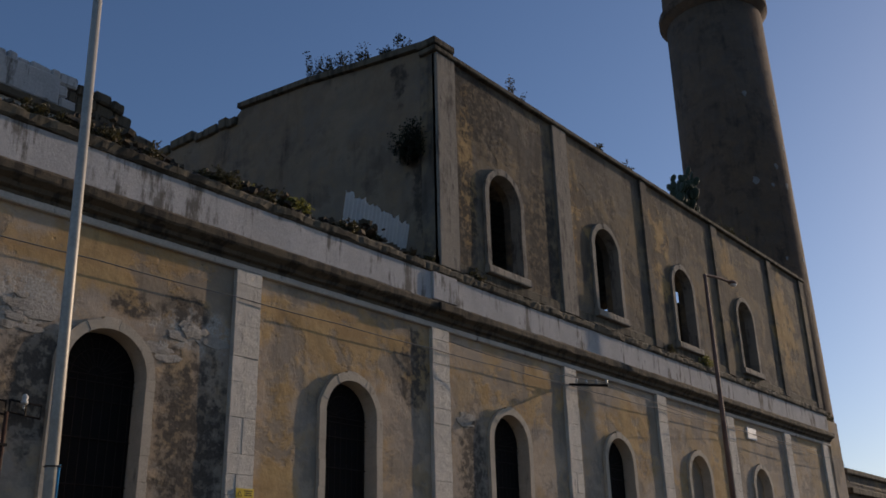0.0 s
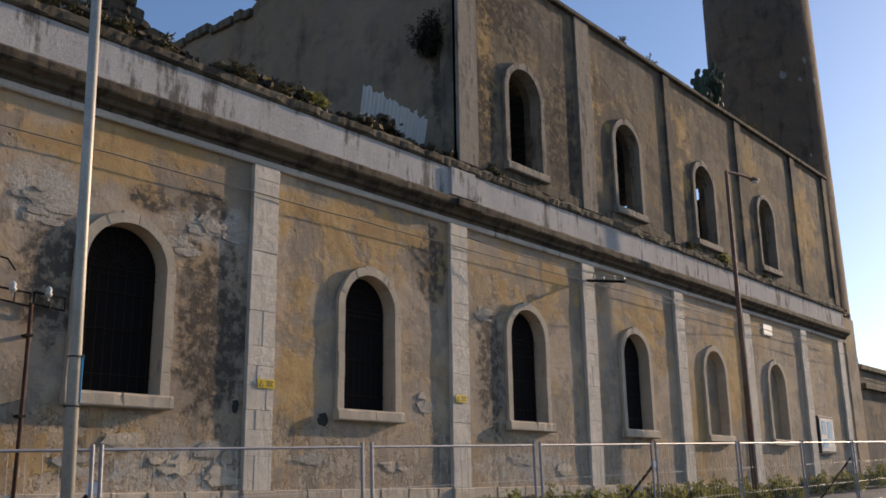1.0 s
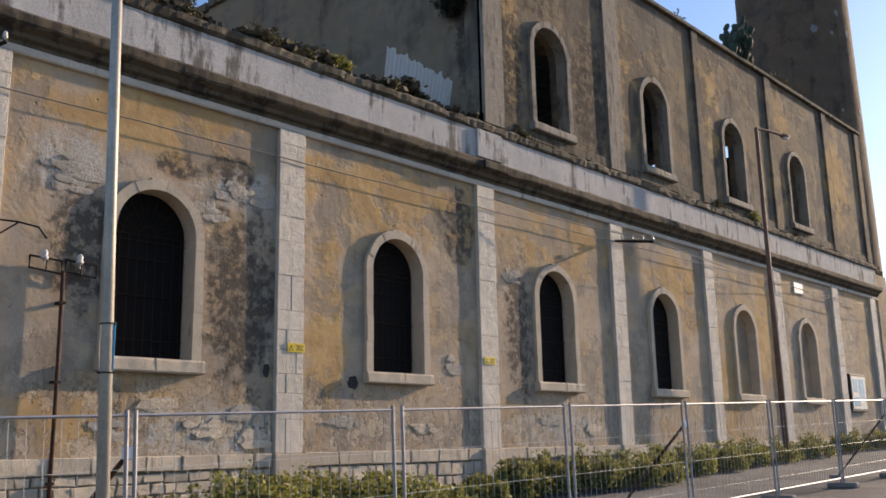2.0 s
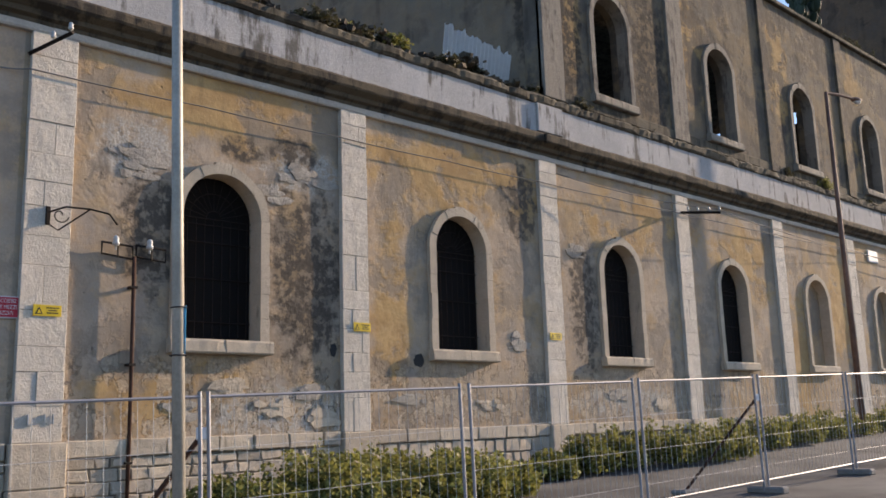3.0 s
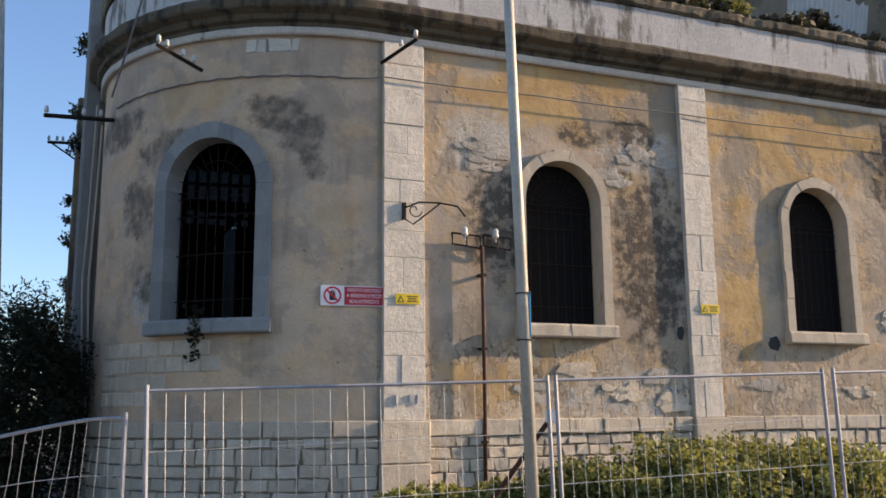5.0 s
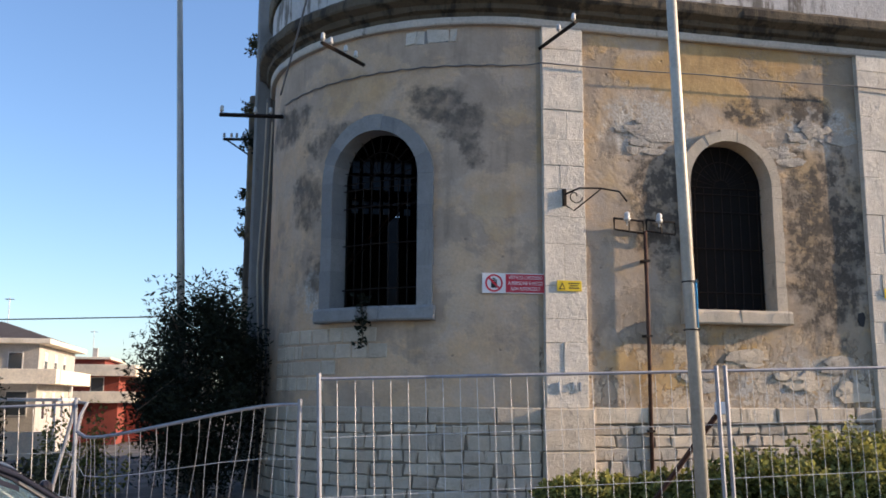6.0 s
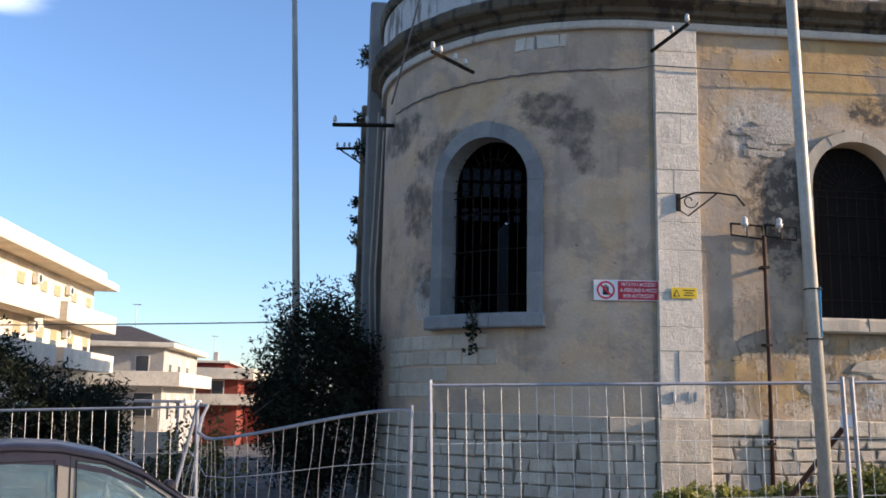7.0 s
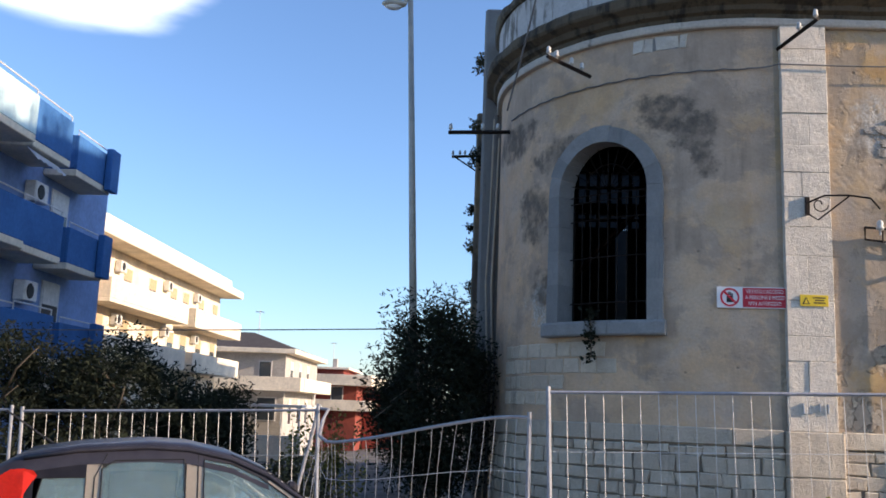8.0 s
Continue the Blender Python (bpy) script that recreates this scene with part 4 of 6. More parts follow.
def wire_bracket(a, b, spots, label="dark iron bracket with white porcelain insulators on the wall"):
    """An iron arm from the wall at a to its tip b, with insulators standing at parts of its length."""
    a, b = Vector(a), Vector(b)
    ob = thing("wire_bracket", label, "bracket", "wire brackets", at=a)
    part("arm", tubed([(0, 0, 0), b - a], 0.042, 4), M["iron"], ob)
    for f in spots:
        bm = bmesh.new()
        insulator(bm, (b - a) * f + Vector((0, 0, 0.07)), 0.95)
        part("insulator", bm, M["porcelain"], ob, "white porcelain insulator", smooth=True)
    return ob


wire_bracket((5.02, FY - 0.02, 7.86), (5.35, FY - 0.95, 8.0), (0.95, 0.55))
wire_bracket((2.02, 15.85, 7.62), (1.2, 15.0, 7.64), (0.98, 0.8, 0.45, 0.2))
wire_bracket((0.72, 18.2, 7.28), (-0.5, 17.8, 7.12), (0.97, 0.45, 0.2))
far_bracket = wire_bracket((0.1, 26.6, 9.1), (-0.62, 26.2, 8.95), (0.98, 0.7, 0.5, 0.25, 0.15))
part("strut", tubed([(0.05, 0, -0.5), (-0.68, -0.38, -0.13)], 0.025, 4), M["iron"], far_bracket)
wire_bracket((24.0, FY - 0.1, 7.72), (24.75, FY - 1.0, 7.66), (0.98, 0.72, 0.45, 0.2))


def loose_bracket():
    ob = thing("telegraph_bracket", "rusty wall pipe carrying an iron frame with two porcelain insulators", "bracket", at=(6.87, FY - 0.12, 0.4))
    part("pipe", tubed([(0, 0, 0), (0.01, 0, 2), (0, 0.0, 4.25)], 0.035, 8), M["rust"], ob, smooth=True)
    for x in (-0.3, 0.3):
        part("frame", tubed([(x - 0.27, 0, 4.45), (x - 0.27, 0, 4.25), (x + 0.27, 0, 4.2), (x + 0.27, 0, 4.42), (x - 0.27, 0, 4.45)], 0.02, 5), M["iron"], ob)
        part("stem", tubed([(x, -0.02, 4.2), (x, -0.02, 4.45)], 0.014, 5), M["iron"], ob)
        bm = bmesh.new()
        insulator(bm, (x - 0.05, -0.05, 4.4), 1.35)
        part("insulator", bm, M["porcelain"], ob, "white porcelain insulator", smooth=True)
    for z in (0.8, 2.4, 3.7):
        part("clip", boxed(-0.06, 0.06, -0.045, 0.12, z, z + 0.04), M["iron"], ob)


loose_bracket()


def lamp_bracket():
    ob = thing("lamp_bracket", "curled wrought-iron lamp bracket fixed to the stone pilaster", "bracket", at=(5.4, FY - 0.13, 5.2))
    part("plate", boxed(-0.035, 0.035, -0.015, 0.03, -0.18, 0.12, bevel=0.008), M["iron"], ob)
    part("arm", tubed([(0, -0.02, 0.02), (0.2, -0.2, 0.1), (0.5, -0.42, 0.06), (0.75, -0.6, -0.02), (0.85, -0.68, -0.2)], 0.016, 6), M["iron"], ob)
    part("strut", tubed([(0.02, -0.02, -0.18), (0.12, -0.12, -0.28), (0.5, -0.42, 0.05)], 0.013, 6), M["iron"], ob)
    part("scroll", tubed([(0.14 + (0.03 + 0.02 * t) * math.cos(t * 1.1), -0.14, -0.03 + (0.03 + 0.02 * t) * math.sin(t * 1.1)) for t in [0.4 * i for i in range(15)]], 0.011, 5), M["iron"], ob)


lamp_bracket()


# ---- cables ----
def cable(name, pts, r, label, sag=0.0, n=10):
    out = []
    for a, b in zip(pts, pts[1:]):
        a, b = Vector(a), Vector(b)
        for i in range(n):
            f = i / n
            out.append(a.lerp(b, f) - Vector((0, 0, 4 * sag * f * (1 - f))))
    out.append(Vector(pts[-1]))
    return tagged(part(name, tubed(out, r, 5), M["cable"], smooth=True), label, "cable")


cable("wall_cable", [(*line(s, 0.03), 7.52 + 0.004 * s) for s in [-5.6 + 0.4 * i for i in range(14)]] + [(5.0, FY - 0.15, 7.55)] + [(5.0 + 3.1 * k, FY - 0.15, 7.56 + 0.02 * k) for k in range(1, 14)], 0.013, "thin grey cable strung along the factory wall", 0.02, 4)
cable("wall_cable", [(18, FY - 0.3, 7.9), (24.7, FY - 0.95, 7.75), (36, FY - 0.3, 7.75), (48, FY - 0.3, 7.6)], 0.012, "thin grey cable strung along the factory wall", 0.12)
cable("overhead_wire", [(-30, 24, 3.1), (-1.15, 20.5, 3.45)], 0.014, "thin overhead wire across the side street", 0.15)
cable("hanging_cable", [(2.05, 14.9, 11.0), (1.02, 15.35, 8.9), (0.6, 16.6, 7.2)], 0.018, "pale cable hanging down the round corner", 0.05)
cable("overhead_wire", [(49.2, 14.94, 8.0), (52.0, 15.58, 6.9), (95, 15.3, 7.45)], 0.014, "thin overhead wire beyond the factory", 0.2)


# ---- signs ----
def text_mesh(body, size, x, z, material, parent, y=-0.006, width=None):
    cu = bpy.data.curves.new("lettering", "FONT")
    cu.body, cu.size, cu.align_x, cu.align_y, cu.extrude = body, size, "CENTER", "CENTER", 0.001
    tmp = bpy.data.objects.new("lettering", cu)
    me = bpy.data.meshes.new_from_object(tmp)
    bpy.data.objects.remove(tmp)
    if width:
        xs = [v.co.x for v in me.vertices]
        k = width / (max(xs) - min(xs))
        for v in me.vertices:
            v.co.x *= k
    me.materials.clear()
    me.materials.append(material)
    ob = new("lettering", me)
    ob.parent = parent
    ob.location, ob.rotation_euler = (x, y, z), (radians(90), 0, 0)
    return ob


def ring(cx, cz, r0, r1, y0, y1, n=28):
    bm = bmesh.new()
    vs = [[bm.verts.new((cx + r * math.cos(u), y, cz + r * math.sin(u))) for u in (math.tau * i / n for i in range(n))] for r, y in ((r0, y0), (r1, y0), (r1, y1), (r0, y1))]
    for a in range(4):
        for i in range(n):
            b = (a + 1) % 4
            bm.faces.new((vs[a][i], vs[a][(i + 1) % n], vs[b][(i + 1) % n], vs[b][i]))
    return bm


def no_entry_sign():
    s = 4.53 - CX
    x, y = line(s, 0.03)
    th = -s / RAD
    ob = thing("warning_sign", "white and red no-access sign screwed to the beige wall", "sign", at=(x, y, 3.67))
    ob.rotation_euler = (0, 0, -th)
    part("board", boxed(-0.55, 0.55, 0, 0.012, -0.17, 0.17, bevel=0.003), M["white"], ob)
    part("red_field", boxed(-0.15, 0.535, -0.004, 0.002, -0.155, 0.155), M["red"], ob)
    part("ring", ring(-0.35, 0, 0.12, 0.15, -0.005, 0.002), M["red"], ob)
    bm = bmesh.new()
    box(bm, -0.016, 0.016, -0.007, 0.001, -0.13, 0.13)
    bm.transform(Matrix.Translation((-0.35, 0, 0)) @ Matrix.Rotation(radians(-45), 4, "Y"))
    part("slash", bm, M["red"], ob)
    bm = bmesh.new()
    box(bm, -0.4, -0.3, -0.004, 0.001, -0.08, 0.02, 0.003)
    for k, h in enumerate((0.07, 0.09, 0.085, 0.06)):
        box(bm, -0.4 + 0.026 * k, -0.379 + 0.026 * k, -0.004, 0.001, 0.0, h, 0.002)
    part("emblem", bm, M["black"], ob, "black pictogram")
    for k, (body, w) in enumerate((("VIETATO L'ACCESSO", 0.58), ("A PERSONE E MEZZI", 0.6), ("NON AUTORIZZATI", 0.5))):
        text_mesh(body, 0.085, 0.19, 0.095 - 0.095 * k, M["white"], ob, -0.008, w)


no_entry_sign()
for x, z in ((5.46, 3.64), (11.76, 3.68), (17.86, 3.74)):
    ob = thing("danger_sign", "small yellow danger notice on the limestone pilaster", "sign", "yellow danger notices", at=(x, FY - 0.135, z))
    part("board", boxed(-0.22, 0.22, 0, 0.012, -0.09, 0.09, bevel=0.003), M["yellow"], ob)
    bm = bmesh.new()
    vs = [bm.verts.new((px, yy, pz)) for yy in (-0.004, 0.002) for px, pz in ((-0.19, -0.06), (-0.07, -0.06), (-0.13, 0.055))]
    bm.faces.new(vs[:3]), bm.faces.new(vs[3:])
    for i in range(3):
        bm.faces.new((vs[i], vs[(i + 1) % 3], vs[(i + 1) % 3 + 3], vs[i + 3]))
    part("triangle", bm, M["black"], ob)
    bm = bmesh.new()
    vs = [bm.verts.new((px, -0.006, pz)) for px, pz in ((-0.165, -0.048), (-0.095, -0.048), (-0.13, 0.025))]
    bm.faces.new(vs)
    part("triangle_face", bm, M["yellow"], ob)
    for k, w in enumerate((0.2, 0.14, 0.18)):
        part("text_bar", boxed(0.08 - w / 2, 0.08 + w / 2, -0.004, 0.002, 0.035 - 0.04 * k, 0.052 - 0.04 * k), M["black"], ob)
ob = thing("notice_board", "framed glass notice board with faded blue papers", "notice board", at=(43.5, FY - 0.08, 3.65))
part("frame", boxed(-0.95, 0.95, -0.06, 0.08, -0.82, 0.82, bevel=0.02), M["black"], ob)
part("sheet", boxed(-0.85, 0.85, -0.075, -0.061, -0.72, 0.72), M["porcelain"], ob)
for px, pz, w, h in ((-0.4, 0.3, 0.5, 0.6), (0.35, 0.2, 0.6, 0.8), (-0.35, -0.4, 0.7, 0.4)):
    part("paper", boxed(px - w / 2, px + w / 2, -0.082, -0.076, pz - h / 2, pz + h / 2), M["blue"], ob)
tagged(part("wall_plate", boxed(37.6, 38.5, FY - 0.05, FY + 0.01, 7.55, 8.02, bevel=0.01), M["white"]), "plain white plate on the wall under the cornice", "plate")
graffito = thing("graffiti", "faint blue scrawl on the corner pilaster", "graffiti", at=(5.45, FY - 0.125, 1.95))
for x, z, w, h in ((-0.2, 0.0, 0.018, 0.16), (-0.14, -0.075, 0.11, 0.016), (0.05, 0.02, 0.016, 0.12), (0.18, 0.0, 0.018, 0.15)):
    part("stroke", boxed(x - w / 2, x + w / 2, -0.012, 0.02, z - h / 2, z + h / 2), M["scrawl"], graffito)


# ---- black plates drawn for holes in the render ----
for x, z, w, h in ((13.4, 3.06, 0.26, 0.24), (11.12, 3.2, 0.14, 0.22)):
    bm = bmesh.new()
    hr = random.Random(int(x * 100))
    rim = [(x + (0.5 * w * math.cos(u) + 0.12 * w * math.copysign(1, math.cos(u))) * hr.uniform(0.75, 1.1), z + 0.6 * h * math.sin(u) * hr.uniform(0.7, 1.15)) for u in (math.tau * i / 14 for i in range(14))]
    # no hollow is cut: the hole's shade is the plate's black
    front, back = ([bm.verts.new((a, y, b)) for a, b in rim] for y in (FY - 0.012, FY + 0.03))
    bm.faces.new(front)
    for i in range(14):
        bm.faces.new((front[i], back[i], back[(i + 1) % 14], front[(i + 1) % 14]))
    under("put_hole", bm, M["black"], label="black plate painting in the dark of a broken hole")


# ---- plants ----
def leaf_mat(name, light, dark, rough=0.55):
    n = Nodes(name, rough)
    r = n.island()
    c = n.mix(r, dark, light)
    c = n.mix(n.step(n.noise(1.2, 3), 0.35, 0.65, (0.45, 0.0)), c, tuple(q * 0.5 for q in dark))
    n.b.inputs["Subsurface Weight"].default_value = 0.0
    tr = n.t.nodes.new("ShaderNodeBsdfTranslucent")
    n.put(tr.inputs["Color"], n.mix(0.5, c, light))
    ms = n.t.nodes.new("ShaderNodeMixShader")
    ms.inputs[0].default_value = 0.3
    out = n.t.nodes["Material Output"]
    n.t.links.new(n.b.outputs[0], ms.inputs[1])
    n.t.links.new(tr.outputs[0], ms.inputs[2])
    n.t.links.new(ms.outputs[0], out.inputs["Surface"])
    return n.done(c)


# the wide tone range puts sunlit tips and shaded gaps into the leaf colour
M["nettle"] = leaf_mat("yellow_green_leaves", (0.46, 0.44, 0.12), (0.03, 0.042, 0.012))
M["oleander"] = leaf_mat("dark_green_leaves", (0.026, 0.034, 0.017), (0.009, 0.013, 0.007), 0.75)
M["weed"] = leaf_mat("dry_weeds", (0.12, 0.105, 0.045), (0.04, 0.04, 0.02))
M["cactus"] = plain("cactus_green", (0.045, 0.06, 0.032), 0.6, scale=4)
M["bark"] = plain("grey_bark", (0.12, 0.095, 0.07), 0.9, scale=8, relief=0.02)


def leaves(points, size, slim, seed, droop=0.3):
    """A mesh of folded leaves at the points: four-cornered blades in all directions."""
    r = np.random.RandomState(seed)
    n = len(points)
    p = np.asarray(points, float)
    a = r.normal(size=(n, 3))
    a[:, 2] = a[:, 2] * 0.7 + droop
    a /= np.linalg.norm(a, axis=1, keepdims=True)
    b = np.cross(a, r.normal(size=(n, 3)))
    b /= np.linalg.norm(b, axis=1, keepdims=True)
    c = np.cross(a, b)
    ln = (size * r.uniform(0.6, 1.3, n))[:, None]
    w = ln * slim
    v = np.stack([p, p + a * ln * 0.5 + b * w + c * w * 0.3, p + a * ln, p + a * ln * 0.5 - b * w + c * w * 0.3], 1).reshape(-1, 3)
    me = bpy.data.meshes.new("leaves")
    k = np.arange(n) * 4
    faces = np.concatenate([np.stack([k, k + 1, k + 2], 1), np.stack([k, k + 2, k + 3], 1)])
    me.from_pydata(v.tolist(), [], faces.tolist())
    return me


def mesh_part(name, me, material, parent, label=""):
    me.materials.append(material)
    ob = new(name, me)
    ob.parent = parent
    if label:
        ob["label"] = label
    return ob


def bush(x, y, wx, wy, h, seed, mat, label, count=2200, size=0.075, name="bush", category="bush", group="", z=None, slim=0.32, clump=34, loose=0.05):
    r = np.random.RandomState(seed)
    z = ground_z(x, y) if z is None else z
    ob = thing(name, label, category, group, at=(x, y, z))
    stems = max(6, int(count / clump))
    pts, bm = [], bmesh.new()
    for k in range(stems):
        u, q = r.uniform(0, math.tau), math.sqrt(r.uniform())
        bx, by = wx * q * math.cos(u), wy * q * math.sin(u)
        top = h * (1 - 0.45 * q * q) * r.uniform(0.55, 1.25)
        lean = r.normal(size=2) * 0.12 * h
        if k % 3 == 0:
            tube(bm, [(bx, by, -0.02), (bx + lean[0] * 0.6, by + lean[1] * 0.6, top * 0.6), (bx + lean[0], by + lean[1], top)], 0.007, 3, 0.003)
        n = max(4, int(count / stems))
        f = r.uniform(0.06, 1.0, n) ** 0.8
        s = np.stack([bx + lean[0] * f + r.normal(size=n) * loose, by + lean[1] * f + r.normal(size=n) * loose, top * f], 1)
        pts.append(s)
    part("stalk", bm, M["bark"], ob)["kind"] = "stuff"
    mesh_part("foliage", leaves(np.concatenate(pts), size, slim, seed), mat, ob)
    return ob


def tree(x, y, h, wx, wy, seed, mat, label, count, size, z0=None, low=0.12, slim=0.16):
    """A multi-stemmed tree: tapered trunks, limbs and a ragged crown."""
    r = random.Random(seed)
    q = np.random.RandomState(seed)
    z0 = ground_z(x, y) if z0 is None else z0
    ob = thing("tree", label, "tree", at=(x, y, z0))
    tips, bm = [], bmesh.new()
    for k in range(5):
        u = math.tau * k / 5 + r.uniform(-0.3, 0.3)
        b = Vector((0.12 * math.cos(u), 0.12 * math.sin(u), -0.05))
        m = Vector((wx * 0.35 * math.cos(u), wy * 0.35 * math.sin(u), h * r.uniform(0.45, 0.65)))
        tube(bm, [b, b.lerp(m, 0.5) + Vector((0, 0, 0.12)), m], 0.06, 7, 0.035)
        for j in range(6):
            e = Vector((wx * r.uniform(-0.95, 0.95), wy * r.uniform(-0.95, 0.95), h * r.uniform(0.3, 0.92)))
            tube(bm, [m, m.lerp(e, 0.5) + Vector((r.uniform(-0.1, 0.1), r.uniform(-0.1, 0.1), 0.1)), e], 0.03, 5, 0.008)
            tips.append(e)
    part("trunk", bm, M["bark"], ob, smooth=True)
    pts = []
    clumps = 120
    for k in range(clumps):
        d = q.normal(size=3)
        d /= np.linalg.norm(d)
        f = q.uniform(0.35, 1.0) ** 0.5
        c = np.array([wx * d[0] * f, wy * d[1] * f, h * (low + (1 - low) * (0.5 + 0.5 * d[2] * f))])
        rad = q.uniform(0.10, 0.26) * h * 0.55
        n = count // clumps
        e = np.clip(q.normal(size=(n, 3)), -1.7, 1.7) * rad * np.array([0.5, 0.5, 0.6])
        pts.append(c + e)
    pts = np.concatenate(pts)
    pts = pts[pts[:, 2] > 0.05]
    mesh_part("crown", leaves(pts, size, slim, seed), mat, ob)
    return ob


# weeds along the foot of the wall
spots = [(5.2, 13.6, 0.7, 0.5, 0.55), (6.4, 13.4, 0.6, 0.5, 0.5), (7.4, 12.8, 0.8, 0.9, 0.85), (8.3, 12.2, 0.9, 1.0, 1.1), (9.3, 12.6, 0.9, 1.0, 1.15), (9.2, 11.4, 0.9, 0.8, 0.95), (10.3, 12.5, 0.9, 1.0, 1.15), (10.6, 11.4, 0.8, 0.7, 1.0),
         (11.3, 12.6, 0.9, 1.0, 1.1), (11.6, 11.6, 0.9, 0.7, 1.0), (12.4, 12.0, 0.8, 0.8, 0.85), (13.0, 12.5, 0.8, 0.7, 0.6), (15.4, 13.2, 0.8, 0.6, 0.5), (16.6, 13.2, 0.9, 0.7, 0.7), (17.9, 13.2, 0.9, 0.7, 0.85), (19.0, 12.8, 0.8, 0.8, 0.9), (20.2, 12.6, 0.9, 0.8, 0.8), (21.4, 12.6, 0.9, 0.7, 0.85), (22.8, 13.2, 0.9, 0.7, 0.75), (24.6, 13.2, 1.0, 0.7, 0.8), (26.5, 13.2, 1.1, 0.7, 0.8), (28.6, 13.4, 1.2, 0.6, 0.8), (31, 13.3, 1.3, 0.6, 0.7), (34, 13.4, 1.5, 0.6, 0.7), (37.5, 13.4, 1.6, 0.6, 0.8), (41, 13.4, 1.6, 0.6, 0.8), (45, 13.4, 1.8, 0.6, 0.9)]
for k, (x, y, wx, wy, h) in enumerate(spots):
    bush(x, y, wx * (1.0 if k < 12 else 0.75), wy, h * (0.84 if k < 12 else 1.05), 40 + k, M["nettle"], "low yellow-green weeds growing along the factory wall", 4600 if k < 14 else 2800, 0.085, group="weeds along the wall", slim=0.42, clump=80, loose=0.06)
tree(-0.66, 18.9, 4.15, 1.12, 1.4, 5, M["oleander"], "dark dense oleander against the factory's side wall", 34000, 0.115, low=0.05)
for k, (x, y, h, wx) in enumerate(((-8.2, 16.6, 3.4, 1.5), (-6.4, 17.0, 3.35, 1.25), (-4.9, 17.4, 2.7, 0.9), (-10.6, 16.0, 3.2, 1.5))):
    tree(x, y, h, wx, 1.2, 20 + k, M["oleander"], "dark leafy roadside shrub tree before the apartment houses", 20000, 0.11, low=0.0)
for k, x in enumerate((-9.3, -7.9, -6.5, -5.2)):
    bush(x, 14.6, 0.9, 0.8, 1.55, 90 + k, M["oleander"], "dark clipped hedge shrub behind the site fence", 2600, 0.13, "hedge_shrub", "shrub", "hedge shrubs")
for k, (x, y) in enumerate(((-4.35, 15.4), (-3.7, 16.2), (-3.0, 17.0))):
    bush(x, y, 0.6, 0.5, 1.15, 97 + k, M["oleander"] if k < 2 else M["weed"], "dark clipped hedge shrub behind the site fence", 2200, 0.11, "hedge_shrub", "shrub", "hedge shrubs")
bush(-3.3, 22.0, 0.9, 0.6, 2.0, 95, M["nettle"], "sunlit roadside shrub beside the side street", 2000, 0.1, "hedge_shrub", "shrub")

# growth on roofs and ledges
wr = random.Random(12)
for k in range(26):
    x = wr.uniform(6.5, 18) if k < 18 else wr.uniform(18.5, 44)
    bush(x, FY + wr.uniform(-0.1, 0.12), wr.uniform(0.15, 0.4), 0.12, wr.uniform(0.15, 0.4), 200 + k, M["weed"], "dry weeds rooted in the parapet", 220, 0.07, "weed_tuft", "weed", "weeds on the parapet", z=10.02)
for k, (y, z, h) in enumerate(((16.5, 17.3, 0.55), (16.9, 17.35, 0.4), (18.3, 17.6, 0.5), (19.3, 17.8, 0.55), (19.8, 17.85, 0.45), (20.4, 17.95, 0.6))):
    bush(18.2, y, 0.2, 0.4, h * 1.8, 300 + k, M["oleander"], "dark weeds growing on the gable coping", 260, 0.09, "weed_tuft", "weed", "weeds on the gable", z=z)
for k, (x, h) in enumerate(((22.3, 0.6), (27.5, 0.35), (29.5, 0.4), (34.6, 0.5), (38.5, 0.5), (39.5, 0.4), (41, 0.35))):
    bush(x, 15.2, 0.4, 0.15, h * 1.5, 330 + k, M["weed"], "dry weeds growing on the eaves", 260, 0.08, "weed_tuft", "weed", "weeds on the eaves", z=16.9)
bush(17.75, 15.75, 0.3, 0.35, 1.3, 380, M["oleander"], "dark caper bush growing out of the gable wall", 2600, 0.08, "wall_plant", "plant", z=13.3)
bush(49.0, 15.2, 0.35, 0.2, 0.45, 345, M["weed"], "dry weeds on the end pier", 260, 0.08, "weed_tuft", "weed", z=9.6)
bush(34.2, FY - 0.1, 0.5, 0.15, 0.5, 346, M["nettle"], "green weeds below the upper window", 500, 0.08, "weed_tuft", "weed", z=10.0)
for k, (y, z) in enumerate(((26, 8.6), (28, 7.0), (31, 8.2), (34, 5.5), (38, 6.5))):
    bush(0.2, y, 0.3, 0.4, 0.6, 360 + k, M["oleander"], "dark weeds hanging on the side wall", 300, 0.1, "weed_tuft", "weed", "weeds on the side wall", z=z)
for k, (x, y, z) in enumerate(((0.12, 20.5, 9.4), (0.1, 20.7, 8.0), (0.02, 26.8, 6.2))):
    bush(x, y, 0.12, 0.3, 0.45, 370 + k, M["weed"], "dry weeds rooted in the side pier", 160, 0.09, "weed_tuft", "weed", "weeds on the side wall", z=z)
x, y = line(BAY_S - 0.12, 0.16)
ivy = thing("sill_plant", "small dark green plant trailing from the window sill", "plant", at=(x, y, 3.3))
q = np.random.RandomState(3)
f = q.uniform(0, 1, 260)
mesh_part("foliage", leaves(np.stack([0.05 * q.normal(size=260), 0.02 * q.normal(size=260) - 0.09, 0.18 - 0.85 * f + 0.06 * np.sin(f * 12)], 1), 0.075, 0.4, 3), M["oleander"], ivy)
part("stem", tubed([(0, 0.05, 0), (0.0, -0.1, 0.05), (0.02, -0.12, -0.6)], 0.008, 4), M["bark"], ivy)


